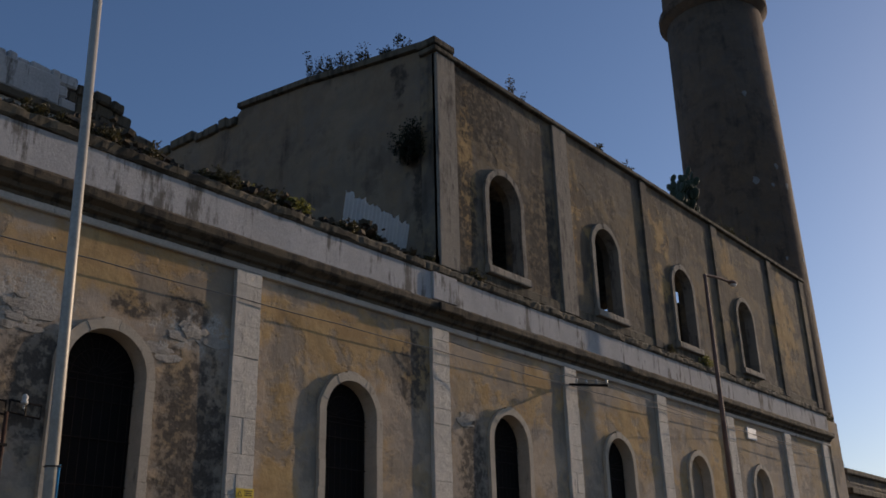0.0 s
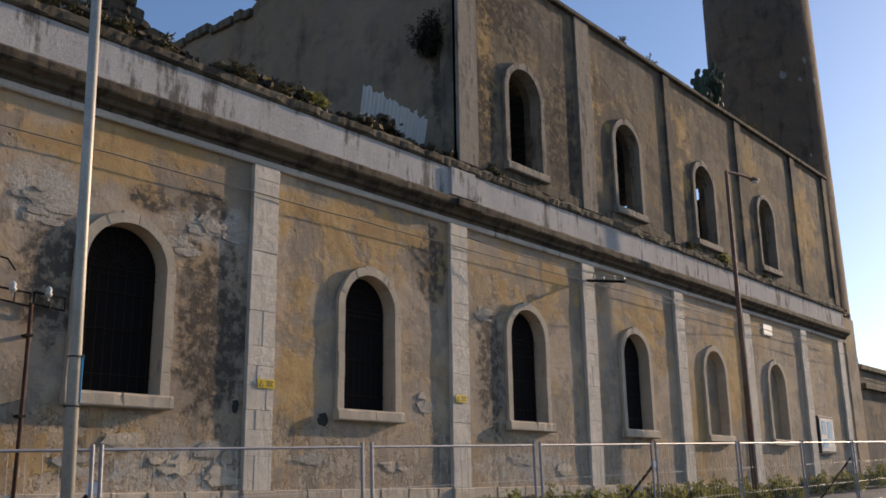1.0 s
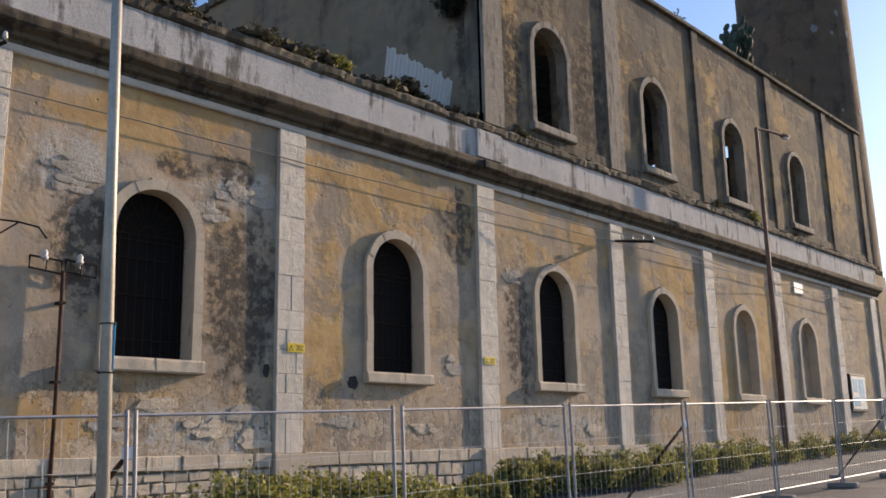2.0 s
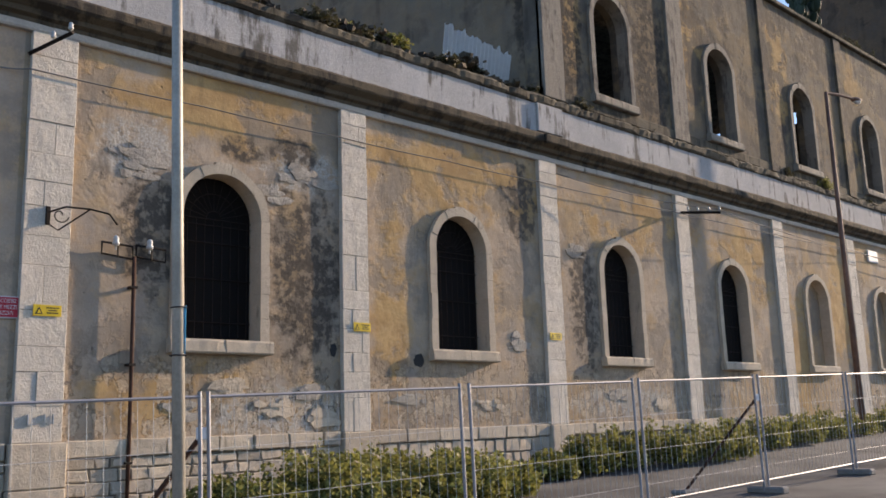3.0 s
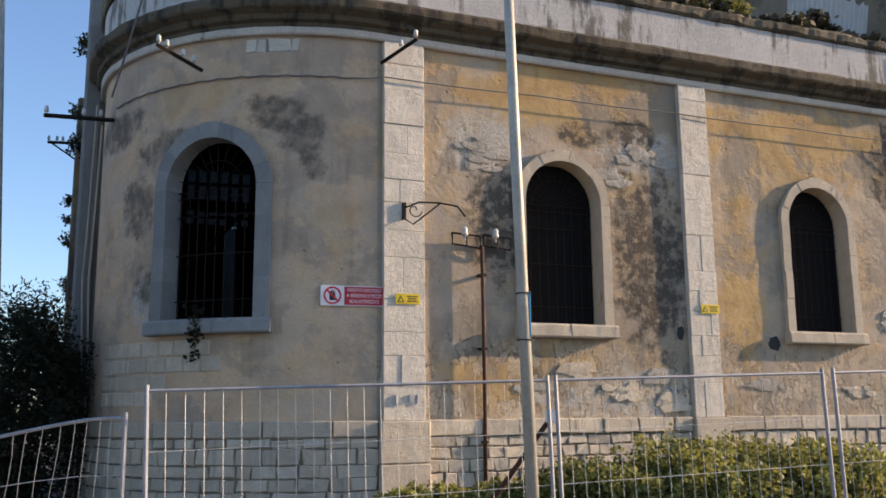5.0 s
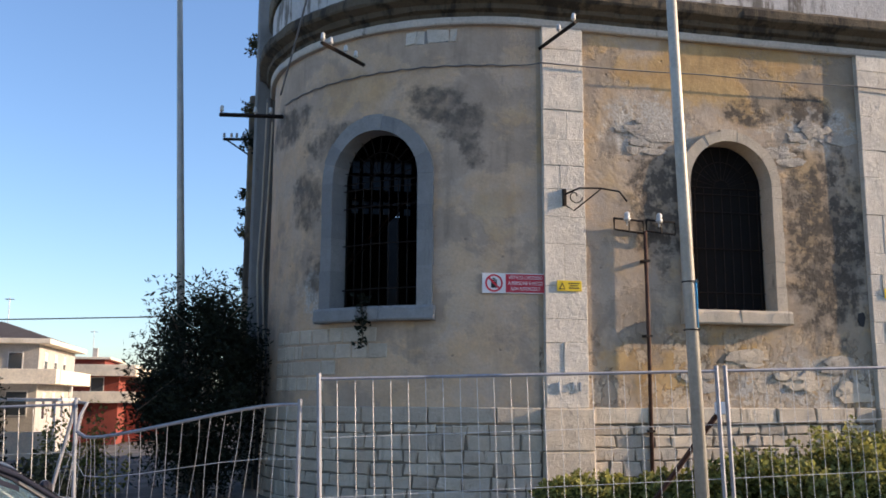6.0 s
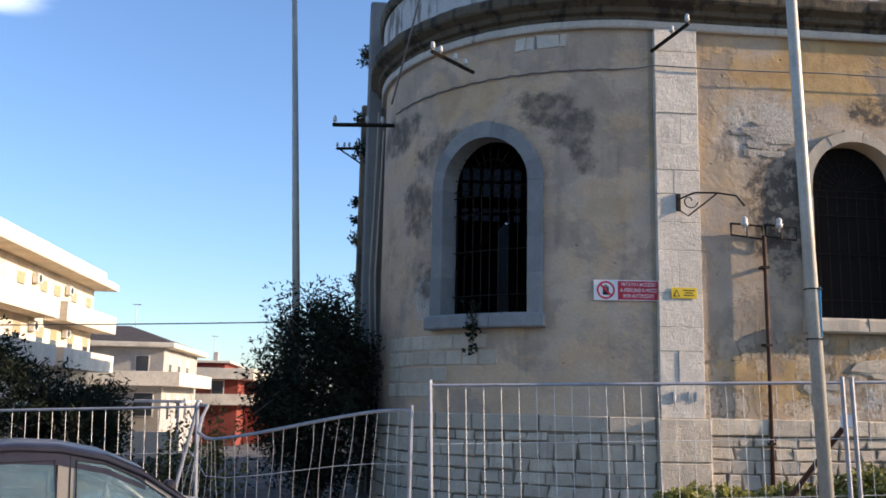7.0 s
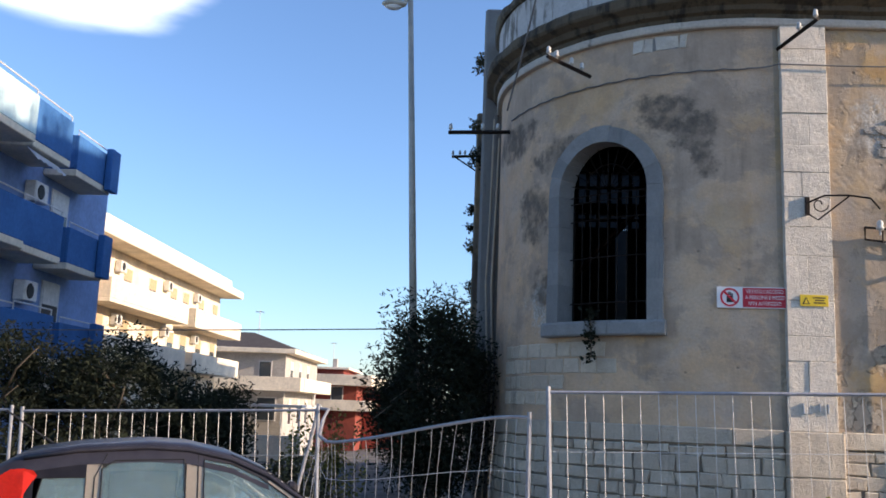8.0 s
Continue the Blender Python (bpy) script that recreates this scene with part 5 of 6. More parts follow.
def cactus(x, y, z):
    ob = thing("prickly_pear", "grey-green prickly pear rooted on the roof edge", "cactus", at=(x, y, z))
    r = random.Random(31)

    def pad(base, lean, turn, h):
        bm = bmesh.new()
        bmesh.ops.create_uvsphere(bm, u_segments=10, v_segments=7, radius=1.0)
        m = Matrix.Translation(base) @ Matrix.Rotation(turn, 4, "Z") @ Matrix.Rotation(lean, 4, "Y") @ Matrix.Translation((0, 0, h * 0.48)) @ Matrix.Diagonal((h * 0.36, h * 0.1, h * 0.52, 1))
        bm.transform(m)
        part("pad", bm, M["cactus"], ob, smooth=True)
        return Matrix.Translation(base) @ Matrix.Rotation(turn, 4, "Z") @ Matrix.Rotation(lean, 4, "Y") @ Vector((0, 0, h * 0.92))

    for k in range(11):
        tip = pad(Vector((r.uniform(-0.7, 1.3), r.uniform(-0.25, 0.1), 0)), r.uniform(-0.6, 0.6), r.uniform(0.7, 2.2), r.uniform(0.5, 0.7))
        for j in range(2):
            t2 = pad(tip, r.uniform(-1.1, 1.1), r.uniform(0.6, 2.4), r.uniform(0.42, 0.58))
            if r.random() < 0.55:
                t3 = pad(t2, r.uniform(-1.1, 1.1), r.uniform(0.6, 2.4), r.uniform(0.36, 0.5))
                if r.random() < 0.4:
                    pad(t3, r.uniform(-1.0, 1.0), r.uniform(0.6, 2.4), r.uniform(0.3, 0.42))


cactus(34.4, 15.15, 16.88)

# ruins on the flat roof
ruin = thing("ruined_roof_wall", "broken stone wall standing on the flat roof", "wall", at=(7, 17.5, 9.75))
rr = random.Random(77)
part("core", boxed(-4.0, 3.2, 0, 0.5, 0, 2.1, bevel=0.03), M["parapet"], ruin, "pale flaking render")
part("render_face", boxed(-4.0, 1.25, -0.04, 0.2, 2.06, 2.78, bevel=0.05), M["parapet"], ruin, "pale flaking render")
part("ledge", boxed(-4.0, 3.45, -0.12, 0.5, 1.85, 2.05, bevel=0.03), M["moss"], ruin)
for row in range(3):
    x = -4.0
    while x < 3.3 - 0.25 * row:
        w = rr.uniform(0.18, 0.5)
        z0 = 2.11 + 0.27 * row - max(0.0, 0.12 * (x - 1.2))
        m = Matrix.Translation((x + w / 2, 0.24 + rr.uniform(-0.05, 0.05), z0 + 0.13)) @ Euler((rr.uniform(-0.1, 0.1), rr.uniform(-0.12, 0.12), rr.uniform(-0.15, 0.15))).to_matrix().to_4x4()
        part("stone", boxed(-w / 2, w / 2, -0.24, 0.24, -0.16, rr.uniform(0.1, 0.2), bevel=0.045, m=m), M["parapet"] if x < 1.4 else M["moss"], ruin)
        x += w
slab = thing("corrugated_slab", "whitish corrugated cement slab lying behind the parapet", "slab", at=(16.2, 15.7, 10.3))
bm = bmesh.new()
n = 34
rows = []
for k, zz in enumerate((0.0, 0.45, 0.95)):
    rows.append([bm.verts.new((-1.2 + 2.4 * i / n, 0.05 * (i % 2) - 0.1 * k, zz * (1.22 - 0.25 * i / n) + 0.11 * k * noise.noise(Vector((i * 0.45, k, 0))))) for i in range(n + 1)])
for a, b in zip(rows, rows[1:]):
    for i in range(n):
        bm.faces.new((a[i], a[i + 1], b[i + 1], b[i]))
bmesh.ops.solidify(bm, geom=bm.faces[:], thickness=0.06)
part("sheet", bm, M["white"], slab)
bm = bmesh.new()
for k in range(1500):
    x = rr.uniform(5.5, 18)
    s = rr.uniform(0.03, 0.15) * rr.uniform(0.4, 1.0)
    back = rr.uniform(0.05, 1.5)
    heap = 0.28 + 0.35 * back + 0.22 * math.sin(x * 1.7) + 0.12 * math.sin(x * 4.1)
    m = Matrix.Translation((x, FY + back, 10.0 + s * 0.4 + rr.uniform(-0.15, max(0.05, heap)))) @ Euler((rr.uniform(-0.5, 0.5), rr.uniform(-0.5, 0.5), rr.uniform(0, 3))).to_matrix().to_4x4()
    box(bm, -s, s, -s * 0.6, s * 0.6, -s * 0.5, s * 0.5, 0.0, m)
rub = part("rubble", bm, M["moss"])
tagged(rub, "dark heap of roof rubble behind the parapet", "rubble", kind="stuff")
for k in range(9):
    x = rr.uniform(7.5, 17.8)
    bush(x, FY + 0.6, 0.22, 0.2, rr.uniform(0.2, 0.5), 400 + k, M["weed"] if k % 3 else M["nettle"], "scrubby weeds among the roof rubble", 420, 0.09, "weed_tuft", "weed", "weeds on the roof", z=10.35)
plank = thing("roof_timber", "rotten dark roof timbers sticking out", "timber", at=(14, 15.6, 10.15))
for k in range(4):
    part("beam", tubed([(-2.2 + k * 0.9, 0.1 * k, 0.05 * k), (1.2 + k * 0.9, 0.4 - 0.1 * k, 0.3 - 0.06 * k)], 0.05, 4), M["bark"], plank)


# ---- parked car ----
n = Nodes("car_glass", 0.03)
n.b.inputs["Transmission Weight"].default_value = 0.84
n.b.inputs["Specular IOR Level"].default_value = 0.6
M["car_glass"] = n.done(n.mix(n.step(n.noise(2.5, 4), 0.35, 0.65), (0.42, 0.56, 0.58), (0.55, 0.68, 0.68)))
n = Nodes("beige_car_paint", 0.3, 0.35)
n.b.inputs["Coat Weight"].default_value = 0.6
M["car_paint"] = n.done(n.mix(n.step(n.noise(30, 3), 0.3, 0.7), (0.62, 0.52, 0.38), (0.66, 0.56, 0.42)))
n = Nodes("black_car_roof", 0.4)
n.b.inputs["Coat Weight"].default_value = 0.15
M["car_roof"] = n.done(n.mix(n.step(n.noise(5, 5), 0.3, 0.7), (0.022, 0.02, 0.026), (0.036, 0.033, 0.04)))
M["tail_red"] = plain("red_lamp_lens", (0.62, 0.028, 0.012), 0.12, vary=0.08)
M["tail_white"] = plain("clear_lamp_lens", (0.72, 0.66, 0.62), 0.15, vary=0.05)
M["cloth"] = plain("grey_seat_cloth", (0.2, 0.21, 0.22), 0.9)
M["rubber"] = plain("black_rubber", (0.02, 0.02, 0.02), 0.8)
ROOF = [(0.03, 1.0), (0.07, 1.38), (0.28, 1.495), (0.65, 1.545), (1.15, 1.565), (1.45, 1.545), (1.78, 1.47), (2.06, 1.345), (2.31, 1.17), (2.52, 1.0)]


def car():
    cx, cy = -3.65, 7.55
    ob = thing("car", "parked beige hatchback with a black roof and red tail lamp", "car", at=(cx, cy, ground_z(cx, cy) - 0.01))
    ob.rotation_euler = (0, -math.atan(0.0286), 0.332)
    ob.scale = (1.007, 1.007, 1.007)
    prof = [(0.05, 0.3), (0.0, 0.6), (0.02, 0.98), (2.54, 1.0), (3.25, 0.86), (3.45, 0.75), (3.54, 0.5), (3.5, 0.25), (0.1, 0.25)]
    bm = bmesh.new()
    a = [bm.verts.new((x, -0.77, z)) for x, z in prof]
    b = [bm.verts.new((x, 0.77, z)) for x, z in prof]
    bm.faces.new(a), bm.faces.new(b[::-1])
    for i in range(len(prof)):
        j = (i + 1) % len(prof)
        bm.faces.new((a[i], a[j], b[j], b[i]))
    bmesh.ops.bevel(bm, geom=bm.edges[:], offset=0.05, segments=2, affect="EDGES")
    body = part("body", bm, M["car_paint"], ob, smooth=True)

    def y_at(z):
        return -0.75 + 0.15 * max(0.0, z - 0.98) / 0.44

    def along(points, x):
        return float(np.interp(x, [p[0] for p in points], [p[1] for p in points]))

    def glass_top(x):
        """Height of the window heads; the waist where there is a pillar."""
        if 0.36 < x < 0.72:
            return 1.30
        if 0.83 < x < 1.44:
            return 1.42
        if 1.57 < x < 2.34:
            return along([(1.57, 1.42), (1.78, 1.385), (2.0, 1.28), (2.2, 1.14), (2.35, 0.99)], x)
        return 0.97

    cuts = [0.03, 0.07, 0.2, 0.28, 0.355, 0.365, 0.56, 0.719, 0.721, 0.829, 0.831, 1.0, 1.2, 1.439, 1.441, 1.569, 1.571, 1.78, 2.0, 2.2, 2.339, 2.35, 2.43, 2.52]
    for side in (1, -1):
        bm, rear = bmesh.new(), bmesh.new()
        for a, b in zip(cuts, cuts[1:]):
            mid = (a + b) / 2
            lo = [glass_top(a if abs(glass_top(a) - glass_top(mid)) < 0.2 else mid), glass_top(b if abs(glass_top(b) - glass_top(mid)) < 0.2 else mid)]
            hi = [max(0.985, along(ROOF, x) - 0.07) for x in (a, b)]
            if hi[0] > lo[0] + 0.004 or hi[1] > lo[1] + 0.004:
                q = [(a, lo[0]), (b, lo[1]), (b, max(hi[1], lo[1])), (a, max(hi[0], lo[0]))]
                into = rear if b < 0.73 else bm
                into.faces.new([into.verts.new((x, side * y_at(z), z)) for x, z in q])
        bmesh.ops.solidify(bm, geom=bm.faces[:], thickness=0.02)
        bmesh.ops.solidify(rear, geom=rear.faces[:], thickness=0.02)
        part("rear_pillar", rear, M["car_roof"], ob, "black rear pillar")
        part("cabin_side", bm, M["car_paint"], ob)
    part("cabin_floor", boxed(0.1, 2.48, -0.72, 0.72, 0.985, 1.008), M["cloth"], ob)
    part("dashboard", boxed(2.08, 2.43, -0.66, 0.66, 1.009, 1.09, bevel=0.02), M["rubber"], ob)
    bm = bmesh.new()
    rows = []
    for x, h in ROOF:
        z0 = max(0.99, h - 0.085)
        w = -y_at(z0)
        rows.append([bm.verts.new((x, yy * w if abs(yy) < 1 else math.copysign(-y_at(max(0.99, z0 - 0.07)) + 0.006, yy), z0 + (h - z0) * zz if abs(yy) < 1 else max(0.99, z0 - 0.07))) for yy, zz in ((-1.004, -0.35), (-0.985, 0.35), (-0.9, 0.78), (-0.55, 0.95), (0, 1.0), (0.55, 0.95), (0.9, 0.78), (0.985, 0.35), (1.004, -0.35))])
    for p, q in zip(rows[1:-3], rows[2:-2]):
        for i in range(8):
            bm.faces.new((p[i], q[i], q[i + 1], p[i + 1]))
    part("roof", bm, M["car_roof"], ob, "black roof panel", smooth=True)
    # black side rails that run down to the bonnet
    for side in (1, -1):
        bm = tubed([(x, side * (y_at(max(0.99, h - 0.05)) - 0.0), h - 0.05) for x, h in ROOF[2:]], 0.022, 6)
        part("roof_rail", bm, M["car_roof"], ob, smooth=True)
    for k, rng_ in (("windscreen", ROOF[-4:]), ("rear_window", ROOF[0:2])):
        bm = bmesh.new()
        rows = [[bm.verts.new((x, yy * -y_at(h) * 0.96, h - 0.012)) for yy in (-1, 0, 1)] for x, h in rng_]
        for p, q in zip(rows, rows[1:]):
            for i in range(2):
                bm.faces.new((p[i], q[i], q[i + 1], p[i + 1]))
        part(k, bm, M["car_glass"], ob)
    panes = {"quarter_window": [(0.36, 0.99), (0.72, 0.99), (0.72, 1.30), (0.42, 1.30)],
             "door_window": [(0.83, 0.99), (1.44, 0.99), (1.42, 1.425), (0.92, 1.42), (0.83, 1.36)],
             "front_window": [(1.57, 0.99), (2.35, 0.99), (2.2, 1.14), (2.0, 1.28), (1.78, 1.385), (1.57, 1.42)]}
    for side in (1, -1):
        for name, poly in panes.items():
            bm = bmesh.new()
            bm.faces.new([bm.verts.new((x, side * (y_at(z) - 0.004), z)) for x, z in poly])
            bmesh.ops.solidify(bm, geom=bm.faces[:], thickness=0.004)
            pane = part(name, bm, M["car_glass"], ob)
            ring_ = [(x, side * (y_at(z) - 0.006), z) for x, z in poly]
            part("seal", tubed(ring_ + ring_[:1], 0.006, 4), M["rubber"], pane)
        part("door_gap", tubed([(1.525, side * (y_at(z) - 0.001), z) for z in (0.4, 0.98, 1.46)], 0.005, 4), M["rubber"], ob)
        part("door_gap", tubed([(0.78, side * (y_at(z) - 0.001), z) for z in (0.5, 0.98, 1.3)] + [(0.86, side * (y_at(1.46) - 0.001), 1.47)], 0.005, 4), M["rubber"], ob)
        bm = bmesh.new()
        vs = [(0.08, 0.72), (0.29, 0.72), (0.29, 1.08), (0.31, 1.2), (0.35, 1.27), (0.385, 1.32), (0.36, 1.355), (0.29, 1.37), (0.2, 1.365), (0.13, 1.32), (0.09, 1.2), (0.07, 1.0)]
        bm.faces.new([bm.verts.new((x, side * (y_at(z) - 0.012), z)) for x, z in vs])
        bmesh.ops.solidify(bm, geom=bm.faces[:], thickness=0.05)
        bmesh.ops.bevel(bm, geom=bm.edges[:], offset=0.014, segments=2, affect="EDGES")
        tail = part("tail_lamp", bm, M["tail_red"], ob, "red tail lamp")
        bm = bmesh.new()
        bm.faces.new([bm.verts.new((x, side * (y_at(z) - 0.018), z)) for x, z in ((0.09, 0.9), (0.2, 0.9), (0.21, 1.1), (0.15, 1.16), (0.1, 1.08))])
        bmesh.ops.solidify(bm, geom=bm.faces[:], thickness=0.01)
        part("clear_lens", bm, M["tail_white"], tail, "clear reversing lens")
        bm = bmesh.new()
        box(bm, 2.42, 2.54, side * -0.95 - 0.07, side * -0.95 + 0.07, 0.98, 1.12, 0.04)
        part("mirror", bm, M["car_roof"], ob)
        for x in (0.55, 2.85):
            wheel = part("wheel", turned([(0.2, -0.09), (0.29, -0.085), (0.3, 0.0), (0.29, 0.085), (0.2, 0.09)], 24), M["rubber"], ob, smooth=True)
            wheel.location, wheel.rotation_euler = (x, side * 0.72, 0.3), (radians(90), 0, 0)
            part("rim", turned([(0.05, -0.095), (0.19, -0.092), (0.2, 0.092), (0.05, 0.095)], 16), M["zinc"], wheel)
    part("aerial", tubed([(0.42, 0.1, 1.52), (0.3, 0.1, 1.6), (0.05, 0.1, 1.78)], 0.008, 5), M["black"], ob)
    for x in (0.78, 1.55):
        for y in (-0.34, 0.34):
            seat = part("seat", boxed(x - 0.12, x + 0.02, y - 0.22, y + 0.22, 1.01, 1.2, bevel=0.04), M["cloth"], ob)
            part("headrest", boxed(x - 0.1, x - 0.01, y - 0.12, y + 0.12, 1.23, 1.38, bevel=0.03), M["cloth"], seat)
    part("hanging_ornament", turned([(0.01, 0.0), (0.035, 0.04), (0.02, 0.1), (0.008, 0.16)], 8, (1.83, -0.3, 1.12)), M["white"], ob, "white ornament hanging from the mirror", smooth=True)


car()


# ---- houses along the side street ----
n = Nodes("apartment_glass", 0.1)
M["pane"] = n.done((0.05, 0.06, 0.07))
M["blue_wall"] = plain("light_blue_render", (0.25, 0.37, 0.62), 0.85, scale=0.8, relief=0.01)
M["pale_glass"] = plain("pale_green_glass_screen", (0.50, 0.66, 0.68), 0.15, scale=0.6)
M["blue_front"] = plain("strong_blue_render", (0.045, 0.15, 0.37), 0.8, scale=1.0, relief=0.01)
M["cream"] = plain("cream_render", (0.80, 0.70, 0.54), 0.85, scale=0.8, relief=0.01)
M["pale_wall"] = plain("pale_grey_render", (0.45, 0.42, 0.38), 0.85, scale=0.8, relief=0.01)
M["red_wall"] = plain("brick_red_render", (0.25, 0.06, 0.042), 0.85, scale=0.8, relief=0.01)
M["tile"] = plain("dark_roof_tiles", (0.09, 0.075, 0.065), 0.85, scale=2, relief=0.03)
M["shutter"] = plain("tan_shutter", (0.48, 0.36, 0.22), 0.7)
M["metal_white"] = plain("white_enamel", (0.68, 0.67, 0.64), 0.4)


def balcony(parent, x0, x1, y0, y1, z, wall_mat, h=1.0, rail=True, slab_mat=None):
    b = part("balcony", boxed(x0, x1, y0, y1, z - 0.2, z, bevel=0.02), slab_mat or M["cream"], parent)
    part("front", boxed(x1 - 0.12, x1, y0, y1, z + 0.002, z + h, bevel=0.015), wall_mat, b)
    part("end_panel", boxed(x0, x1 - 0.122, y0, y0 + 0.12, z + 0.002, z + h, bevel=0.015), wall_mat, b)
    part("end_panel", boxed(x0, x1 - 0.122, y1 - 0.12, y1, z + 0.002, z + h, bevel=0.015), wall_mat, b)
    if rail:
        part("handrail", tubed([(x1 - 0.06, y0 + 0.05, z + h), (x1 - 0.06, y0 + 0.05, z + h + 0.16), (x1 - 0.06, y1 - 0.05, z + h + 0.16), (x1 - 0.06, y1 - 0.05, z + h)], 0.022, 5), M["metal_white"], b)
    return b


def house_window(parent, x, y0, y1, z0, z1, shutter=True):
    w = part("window", boxed(x - 0.1, x + 0.03, y0, y1, z0, z1, bevel=0.01), M["metal_white"], parent)
    part("pane", boxed(x + 0.02, x + 0.036, y0 + 0.08, y1 - 0.08, z0 + 0.06, z1 - (0.7 if shutter else 0.08)), M["pane"], w)
    if shutter:
        part("shutter", boxed(x + 0.01, x + 0.05, y0 + 0.06, y1 - 0.06, z1 - 0.7, z1 - 0.06), M["shutter"] if parent["category"] == "apartment house" and parent.name.startswith("cream") else M["metal_white"], w)
    return w


def ac_unit(x, y, z, group):
    ob = thing("air_conditioner", "white outdoor air-conditioning unit on the apartment wall", "air conditioner", group, at=(x, y, z))
    part("case", boxed(0, 0.34, -0.4, 0.4, 0, 0.58, bevel=0.03), M["metal_white"], ob)
    bm = turned([(0.2, 0.0), (0.22, 0.015), (0.2, 0.03)], 18)
    bm.transform(Matrix.Translation((0.335, -0.08, 0.29)) @ Matrix.Rotation(radians(90), 4, "Y"))
    part("fan_grille", bm, M["black"], ob, "dark round fan grille")
    part("bracket", boxed(-0.02, 0.3, -0.3, -0.25, -0.05, -0.002), M["zinc"], ob)


blue = thing("blue_apartment_house", "blue apartment house with solid blue balconies", "apartment house", at=(0, 0, 0))
part("wall", boxed(-24, -12.75, 14, 31.6, -1.2, 9.3, bevel=0.02), M["blue_wall"], blue)
for z in (2.75, 5.55, 8.35):
    balcony(blue, -12.75, -11.35, 15.0, 23.1, z, M["pale_glass"] if z > 8 else M["blue_front"], 1.05)
    balcony(blue, -12.75, -11.55, 23.4, 25.7, z, M["blue_front"], 1.15)
    balcony(blue, -12.75, -11.75, 26.6, 29.2, z, M["blue_front"], 1.05)
    part("fin", boxed(-11.72, -11.5, 28.6, 29.25, z - 0.15, z + 1.2, bevel=0.02), M["blue_front"], blue)
for z in (0.0, 2.8, 5.6):
    house_window(blue, -12.74, 18, 19.6, z + 0.1, z + 2.3)
    house_window(blue, -12.74, 27.3, 28.5, z + 0.15, z + 2.3)
for z in (4.3, 7.15):
    ac_unit(-12.7, 25.9, z, "air conditioners on the blue house")
aw = thing("awning", "rolled white scalloped awning under the balcony", "awning", at=(-11.4, 23.3, 7.85))
bm = bmesh.new()
vs = [[bm.verts.new((-0.0 - 0.25 * k, 1.9 * i / 12, 0.25 * k - 0.05 * (i % 2) * (k == 0) - 0.05 * i / 12)) for i in range(13)] for k in range(2)]
for i in range(12):
    bm.faces.new((vs[0][i], vs[0][i + 1], vs[1][i + 1], vs[1][i]))
bmesh.ops.solidify(bm, geom=bm.faces[:], thickness=0.03)
part("cloth", bm, M["white"], aw)

cream = thing("cream_apartment_house", "sunlit cream apartment house with long balconies", "apartment house", at=(0, 0, 0))
part("wall", boxed(-30, -18.4, 38, 68.0, -2.5, 9.25, bevel=0.02), M["cream"], cream)
part("eave", boxed(-30.4, -16.9, 37.5, 68.8, 9.254, 9.75, bevel=0.04), M["cream"], cream)
bm = bmesh.new()
prism = [(-30.2, 9.76), (-17.3, 9.76), (-18.6, 10.5), (-24, 11.2)]
a = [bm.verts.new((x, 37.8, z)) for x, z in prism]
b = [bm.verts.new((x, 67.5, z)) for x, z in prism]
bm.faces.new(a), bm.faces.new(b[::-1])
for i in range(4):
    bm.faces.new((a[i], a[(i + 1) % 4], b[(i + 1) % 4], b[i]))
part("roof", bm, M["tile"], cream)
part("parapet", boxed(-17.35, -17.1, 37.6, 66.0, 9.754, 10.25, bevel=0.03), M["cream"], cream)
for z in (0.9, 3.65, 6.4):
    balcony(cream, -18.4, -17.0, 43.5, 56.0, z, M["cream"], 1.0, False)
    balcony(cream, -18.4, -17.0, 57.5, 69.2, z, M["cream"], 1.0, False)
for z in (0.9, 3.65, 6.4):
    for y in (45, 48.5, 52.5, 56.4, 59, 62.5, 66):
        house_window(cream, -18.39, y, y + 1.3, z + 0.1, z + 2.2)
    for y in (47.4, 55.2, 61.4):
        ac_unit(-18.35, y + 0.2, z + 1.75, "air conditioners on the cream house")

grey = thing("grey_roofed_house", "pale house with a dark hipped roof and balcony", "house", at=(0, 0, 0))
part("wall", boxed(-24, -14.8, 76, 92, -3.5, 5.7, bevel=0.02), M["pale_wall"], grey)
part("eave", boxed(-24.6, -13.9, 75.2, 92.6, 5.704, 6.1, bevel=0.04), M["cream"], grey)
bm = bmesh.new()
base = [bm.verts.new(p) for p in ((-24.5, 75.3, 6.11), (-14.0, 75.3, 6.11), (-14.0, 92.5, 6.11), (-24.5, 92.5, 6.11))]
top = [bm.verts.new(p) for p in ((-19.8, 80.5, 7.7), (-18.6, 80.5, 7.7), (-18.6, 87, 7.7), (-19.8, 87, 7.7))]
bm.faces.new(base[::-1]), bm.faces.new(top)
for i in range(4):
    bm.faces.new((base[i], base[(i + 1) % 4], top[(i + 1) % 4], top[i]))
part("roof", bm, M["tile"], grey)
balcony(grey, -21.5, -13.2, 74.4, 75.98, 2.9, M["cream"], 0.9, False)
balcony(grey, -14.8, -13.2, 76.2, 91, 2.9, M["cream"], 0.9, False)
for y in (78, 82, 86):
    house_window(grey, -14.79, y, y + 1.2, 3.2, 5.2)
    house_window(grey, -14.79, y, y + 1.2, 0.0, 2.1)
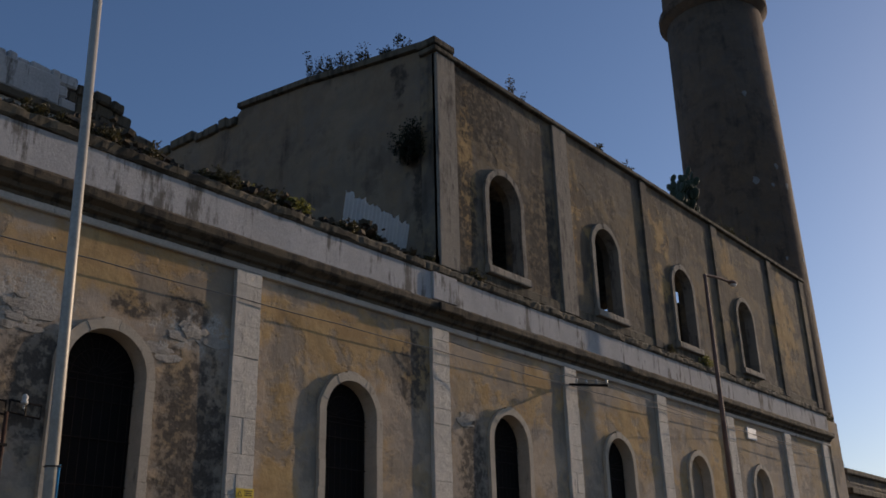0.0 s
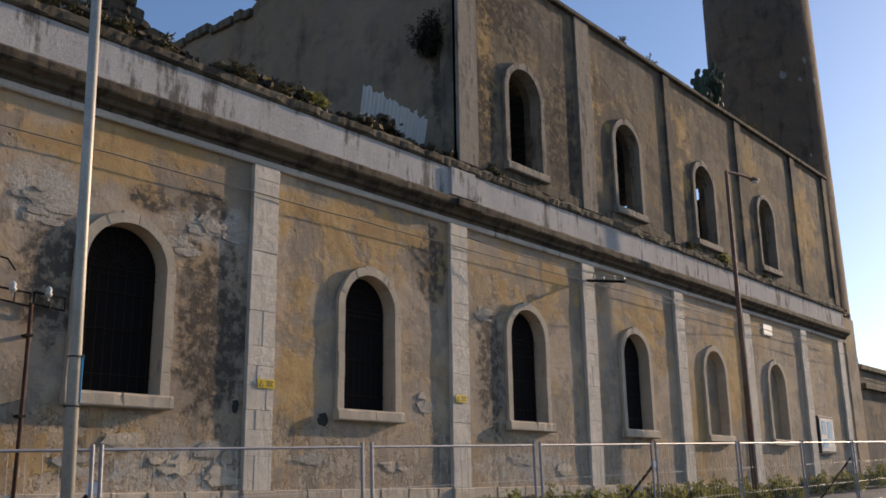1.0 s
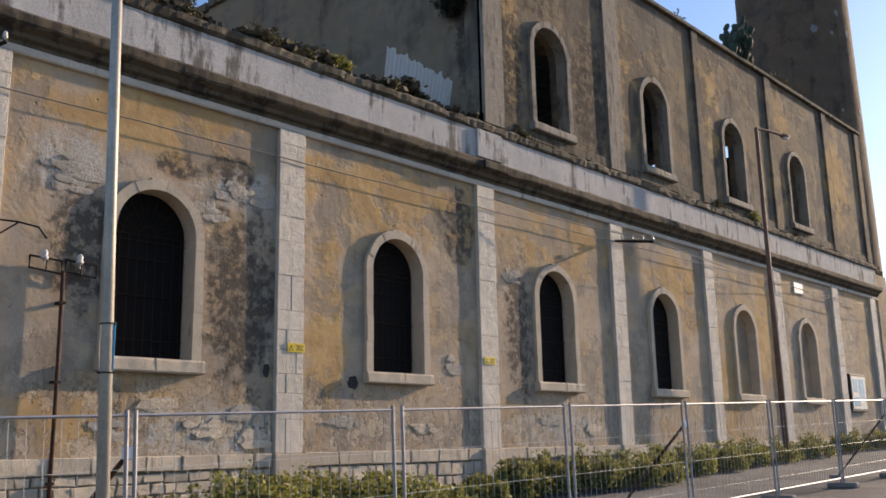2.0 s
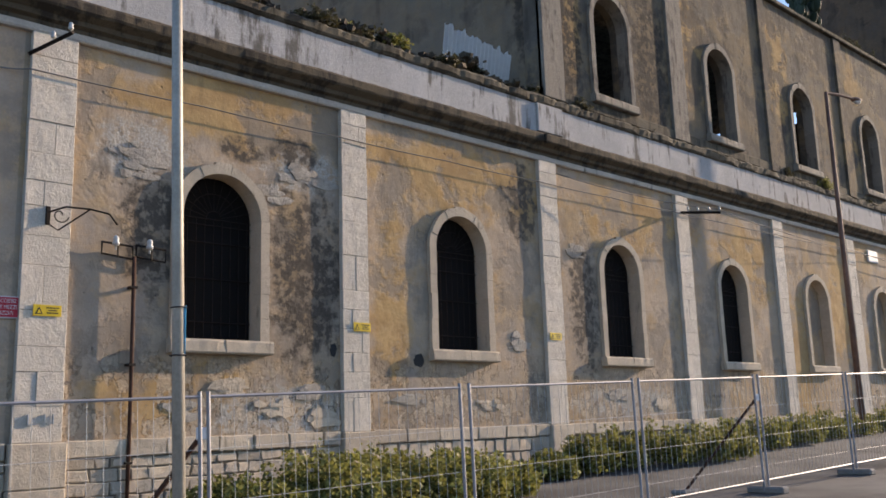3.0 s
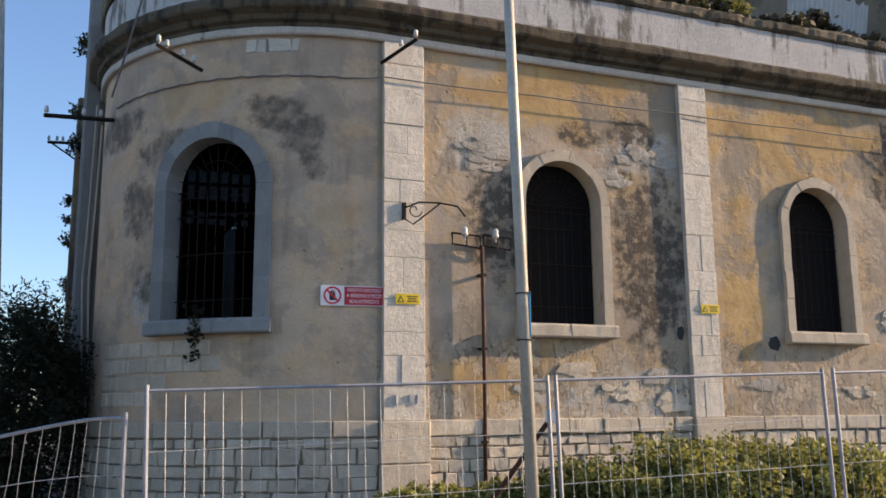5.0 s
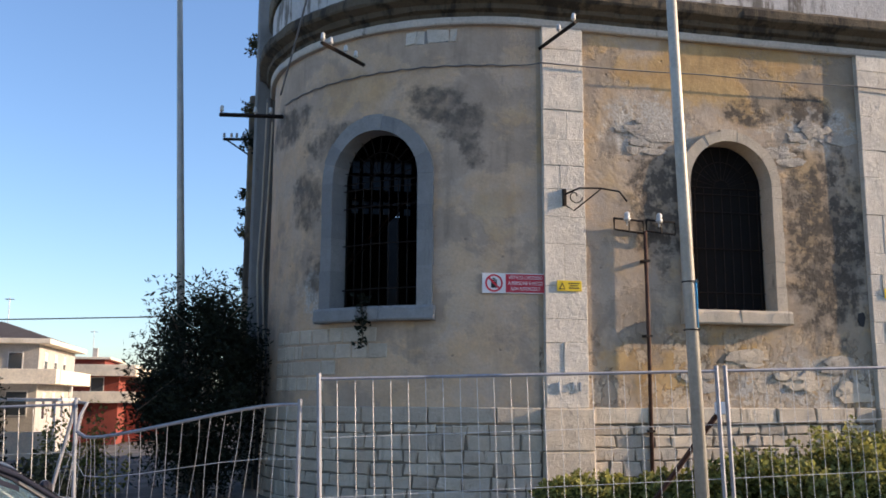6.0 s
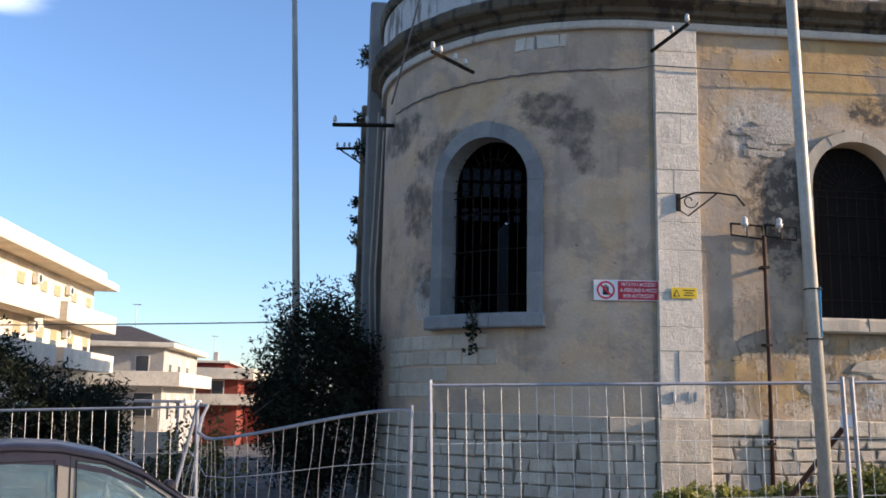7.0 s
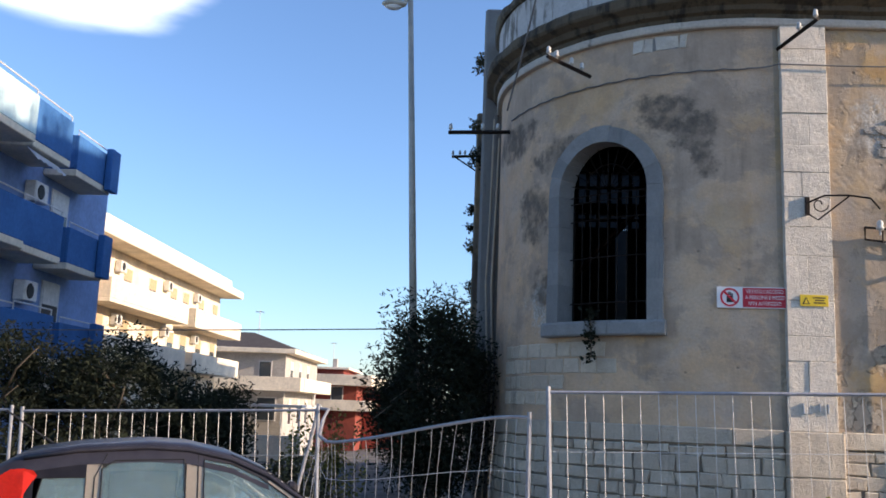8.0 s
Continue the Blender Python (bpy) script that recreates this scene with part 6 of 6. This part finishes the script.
for x in (-20.4, -17.0):
    w = part("window", boxed(x, x + 1.1, 75.95, 76.05, 3.2, 5.1, bevel=0.01), M["metal_white"], grey)
    part("pane", boxed(x + 0.08, x + 1.02, 75.93, 75.949, 3.28, 5.02), M["pane"], w)
    w = part("window", boxed(x, x + 1.6, 75.95, 76.05, 0.3, 2.2, bevel=0.01), M["metal_white"], grey)
    part("pane", boxed(x + 0.08, x + 1.52, 75.93, 75.949, 0.38, 2.12), M["pane"], w)
porch = part("porch", boxed(-19.5, -11.5, 66, 75, 1.45, 1.65, bevel=0.02), M["metal_white"], grey)
for x in (-19.3, -15.5, -11.7):
    part("post", tubed([(x, 66.2, -2.2), (x, 66.2, 1.45)], 0.08, 8), M["metal_white"], porch)
part("low_wall", boxed(-19.5, -11.5, 66, 66.25, -2.4, -0.5, bevel=0.02), M["cream"], porch)

red = thing("red_house", "brick-red house with cream balcony bands", "house", at=(0, 0, 0))
part("wall", boxed(-24, -11.5, 98, 116, -3.5, 4.3, bevel=0.02), M["red_wall"], red)
part("attic", boxed(-22, -13.2, 100, 112, 4.304, 5.5, bevel=0.02), M["red_wall"], red)
part("roof_slab", boxed(-22.5, -12.6, 99.5, 112.5, 5.504, 5.75, bevel=0.03), M["cream"], red)
part("chimney", boxed(-14.6, -14.1, 101, 101.6, 5.754, 6.7, bevel=0.03), M["pale_wall"], red)
for z in (1.4, 4.0):
    balcony(red, -18, -9.8, 96.5, 97.98, z, M["cream"], 0.9, False)
    balcony(red, -11.5, -9.8, 98.2, 114, z, M["cream"], 0.9, False)
part("wing", boxed(-11.4, -7.6, 104, 116, -3.5, 3.2, bevel=0.02), M["red_wall"], red)
part("wing_roof", boxed(-11.5, -7.0, 103.4, 116.5, 3.204, 3.5, bevel=0.03), M["tile"], red)
for x in (-17.5, -14.2):
    w = part("window", boxed(x, x + 1.3, 97.95, 98.05, 1.6, 3.7, bevel=0.01), M["metal_white"], red)
    part("pane", boxed(x + 0.08, x + 1.22, 97.93, 97.949, 1.68, 3.62), M["pane"], w)
far = thing("far_house", "plain pale house far down the street", "house", at=(0, 0, 0))
part("wall", boxed(-30, 10, 150, 165, -4, 2.2, bevel=0.03), M["pale_wall"], far)
part("roof", boxed(-31, 11, 149, 166, 2.204, 2.6, bevel=0.03), M["tile"], far)
for x, y, z, h in ((-19, 84, 7.6, 2.4), (-15, 104, 5.7, 3.0), (-22, 66, 10.4, 2.2)):
    ob = thing("roof_aerial", "thin television aerial on a roof", "aerial", "roof aerials", at=(x, y, z))
    part("mast", tubed([(0, 0, 0), (0, 0, h)], 0.03, 4), M["zinc"], ob)
    for k in range(4):
        part("element", tubed([(-0.35, 0.2 * k - 0.3, h - 0.15), (0.35, 0.2 * k - 0.3, h - 0.15)], 0.012, 4), M["zinc"], ob)

# low old range beyond the factory
low = thing("old_low_range", "low derelict rendered building beyond the factory", "building", at=(0, 0, 0))
holes = [(57.5, 0.6, 3.2, 4.9), (62.5, 0.6, 3.2, 4.9), (67.5, 0.6, 3.2, 4.9), (74, 0.6, 3.2, 4.9)]
part("wall", pierced_wall(flat(15.6), 51.5, 110, 0, 7.3, holes), M["upper"], low)
part("cornice", boxed(51.4, 110, 15.3, 15.599, 6.3, 6.6, bevel=0.03), M["cap"], low)
part("coping", boxed(51.3, 110, 15.4, 16.4, 7.304, 7.6, bevel=0.05), M["cap"], low)
part("back", boxed(51.5, 110, 17.0, 17.3, 0, 7.3), M["inside"], low)
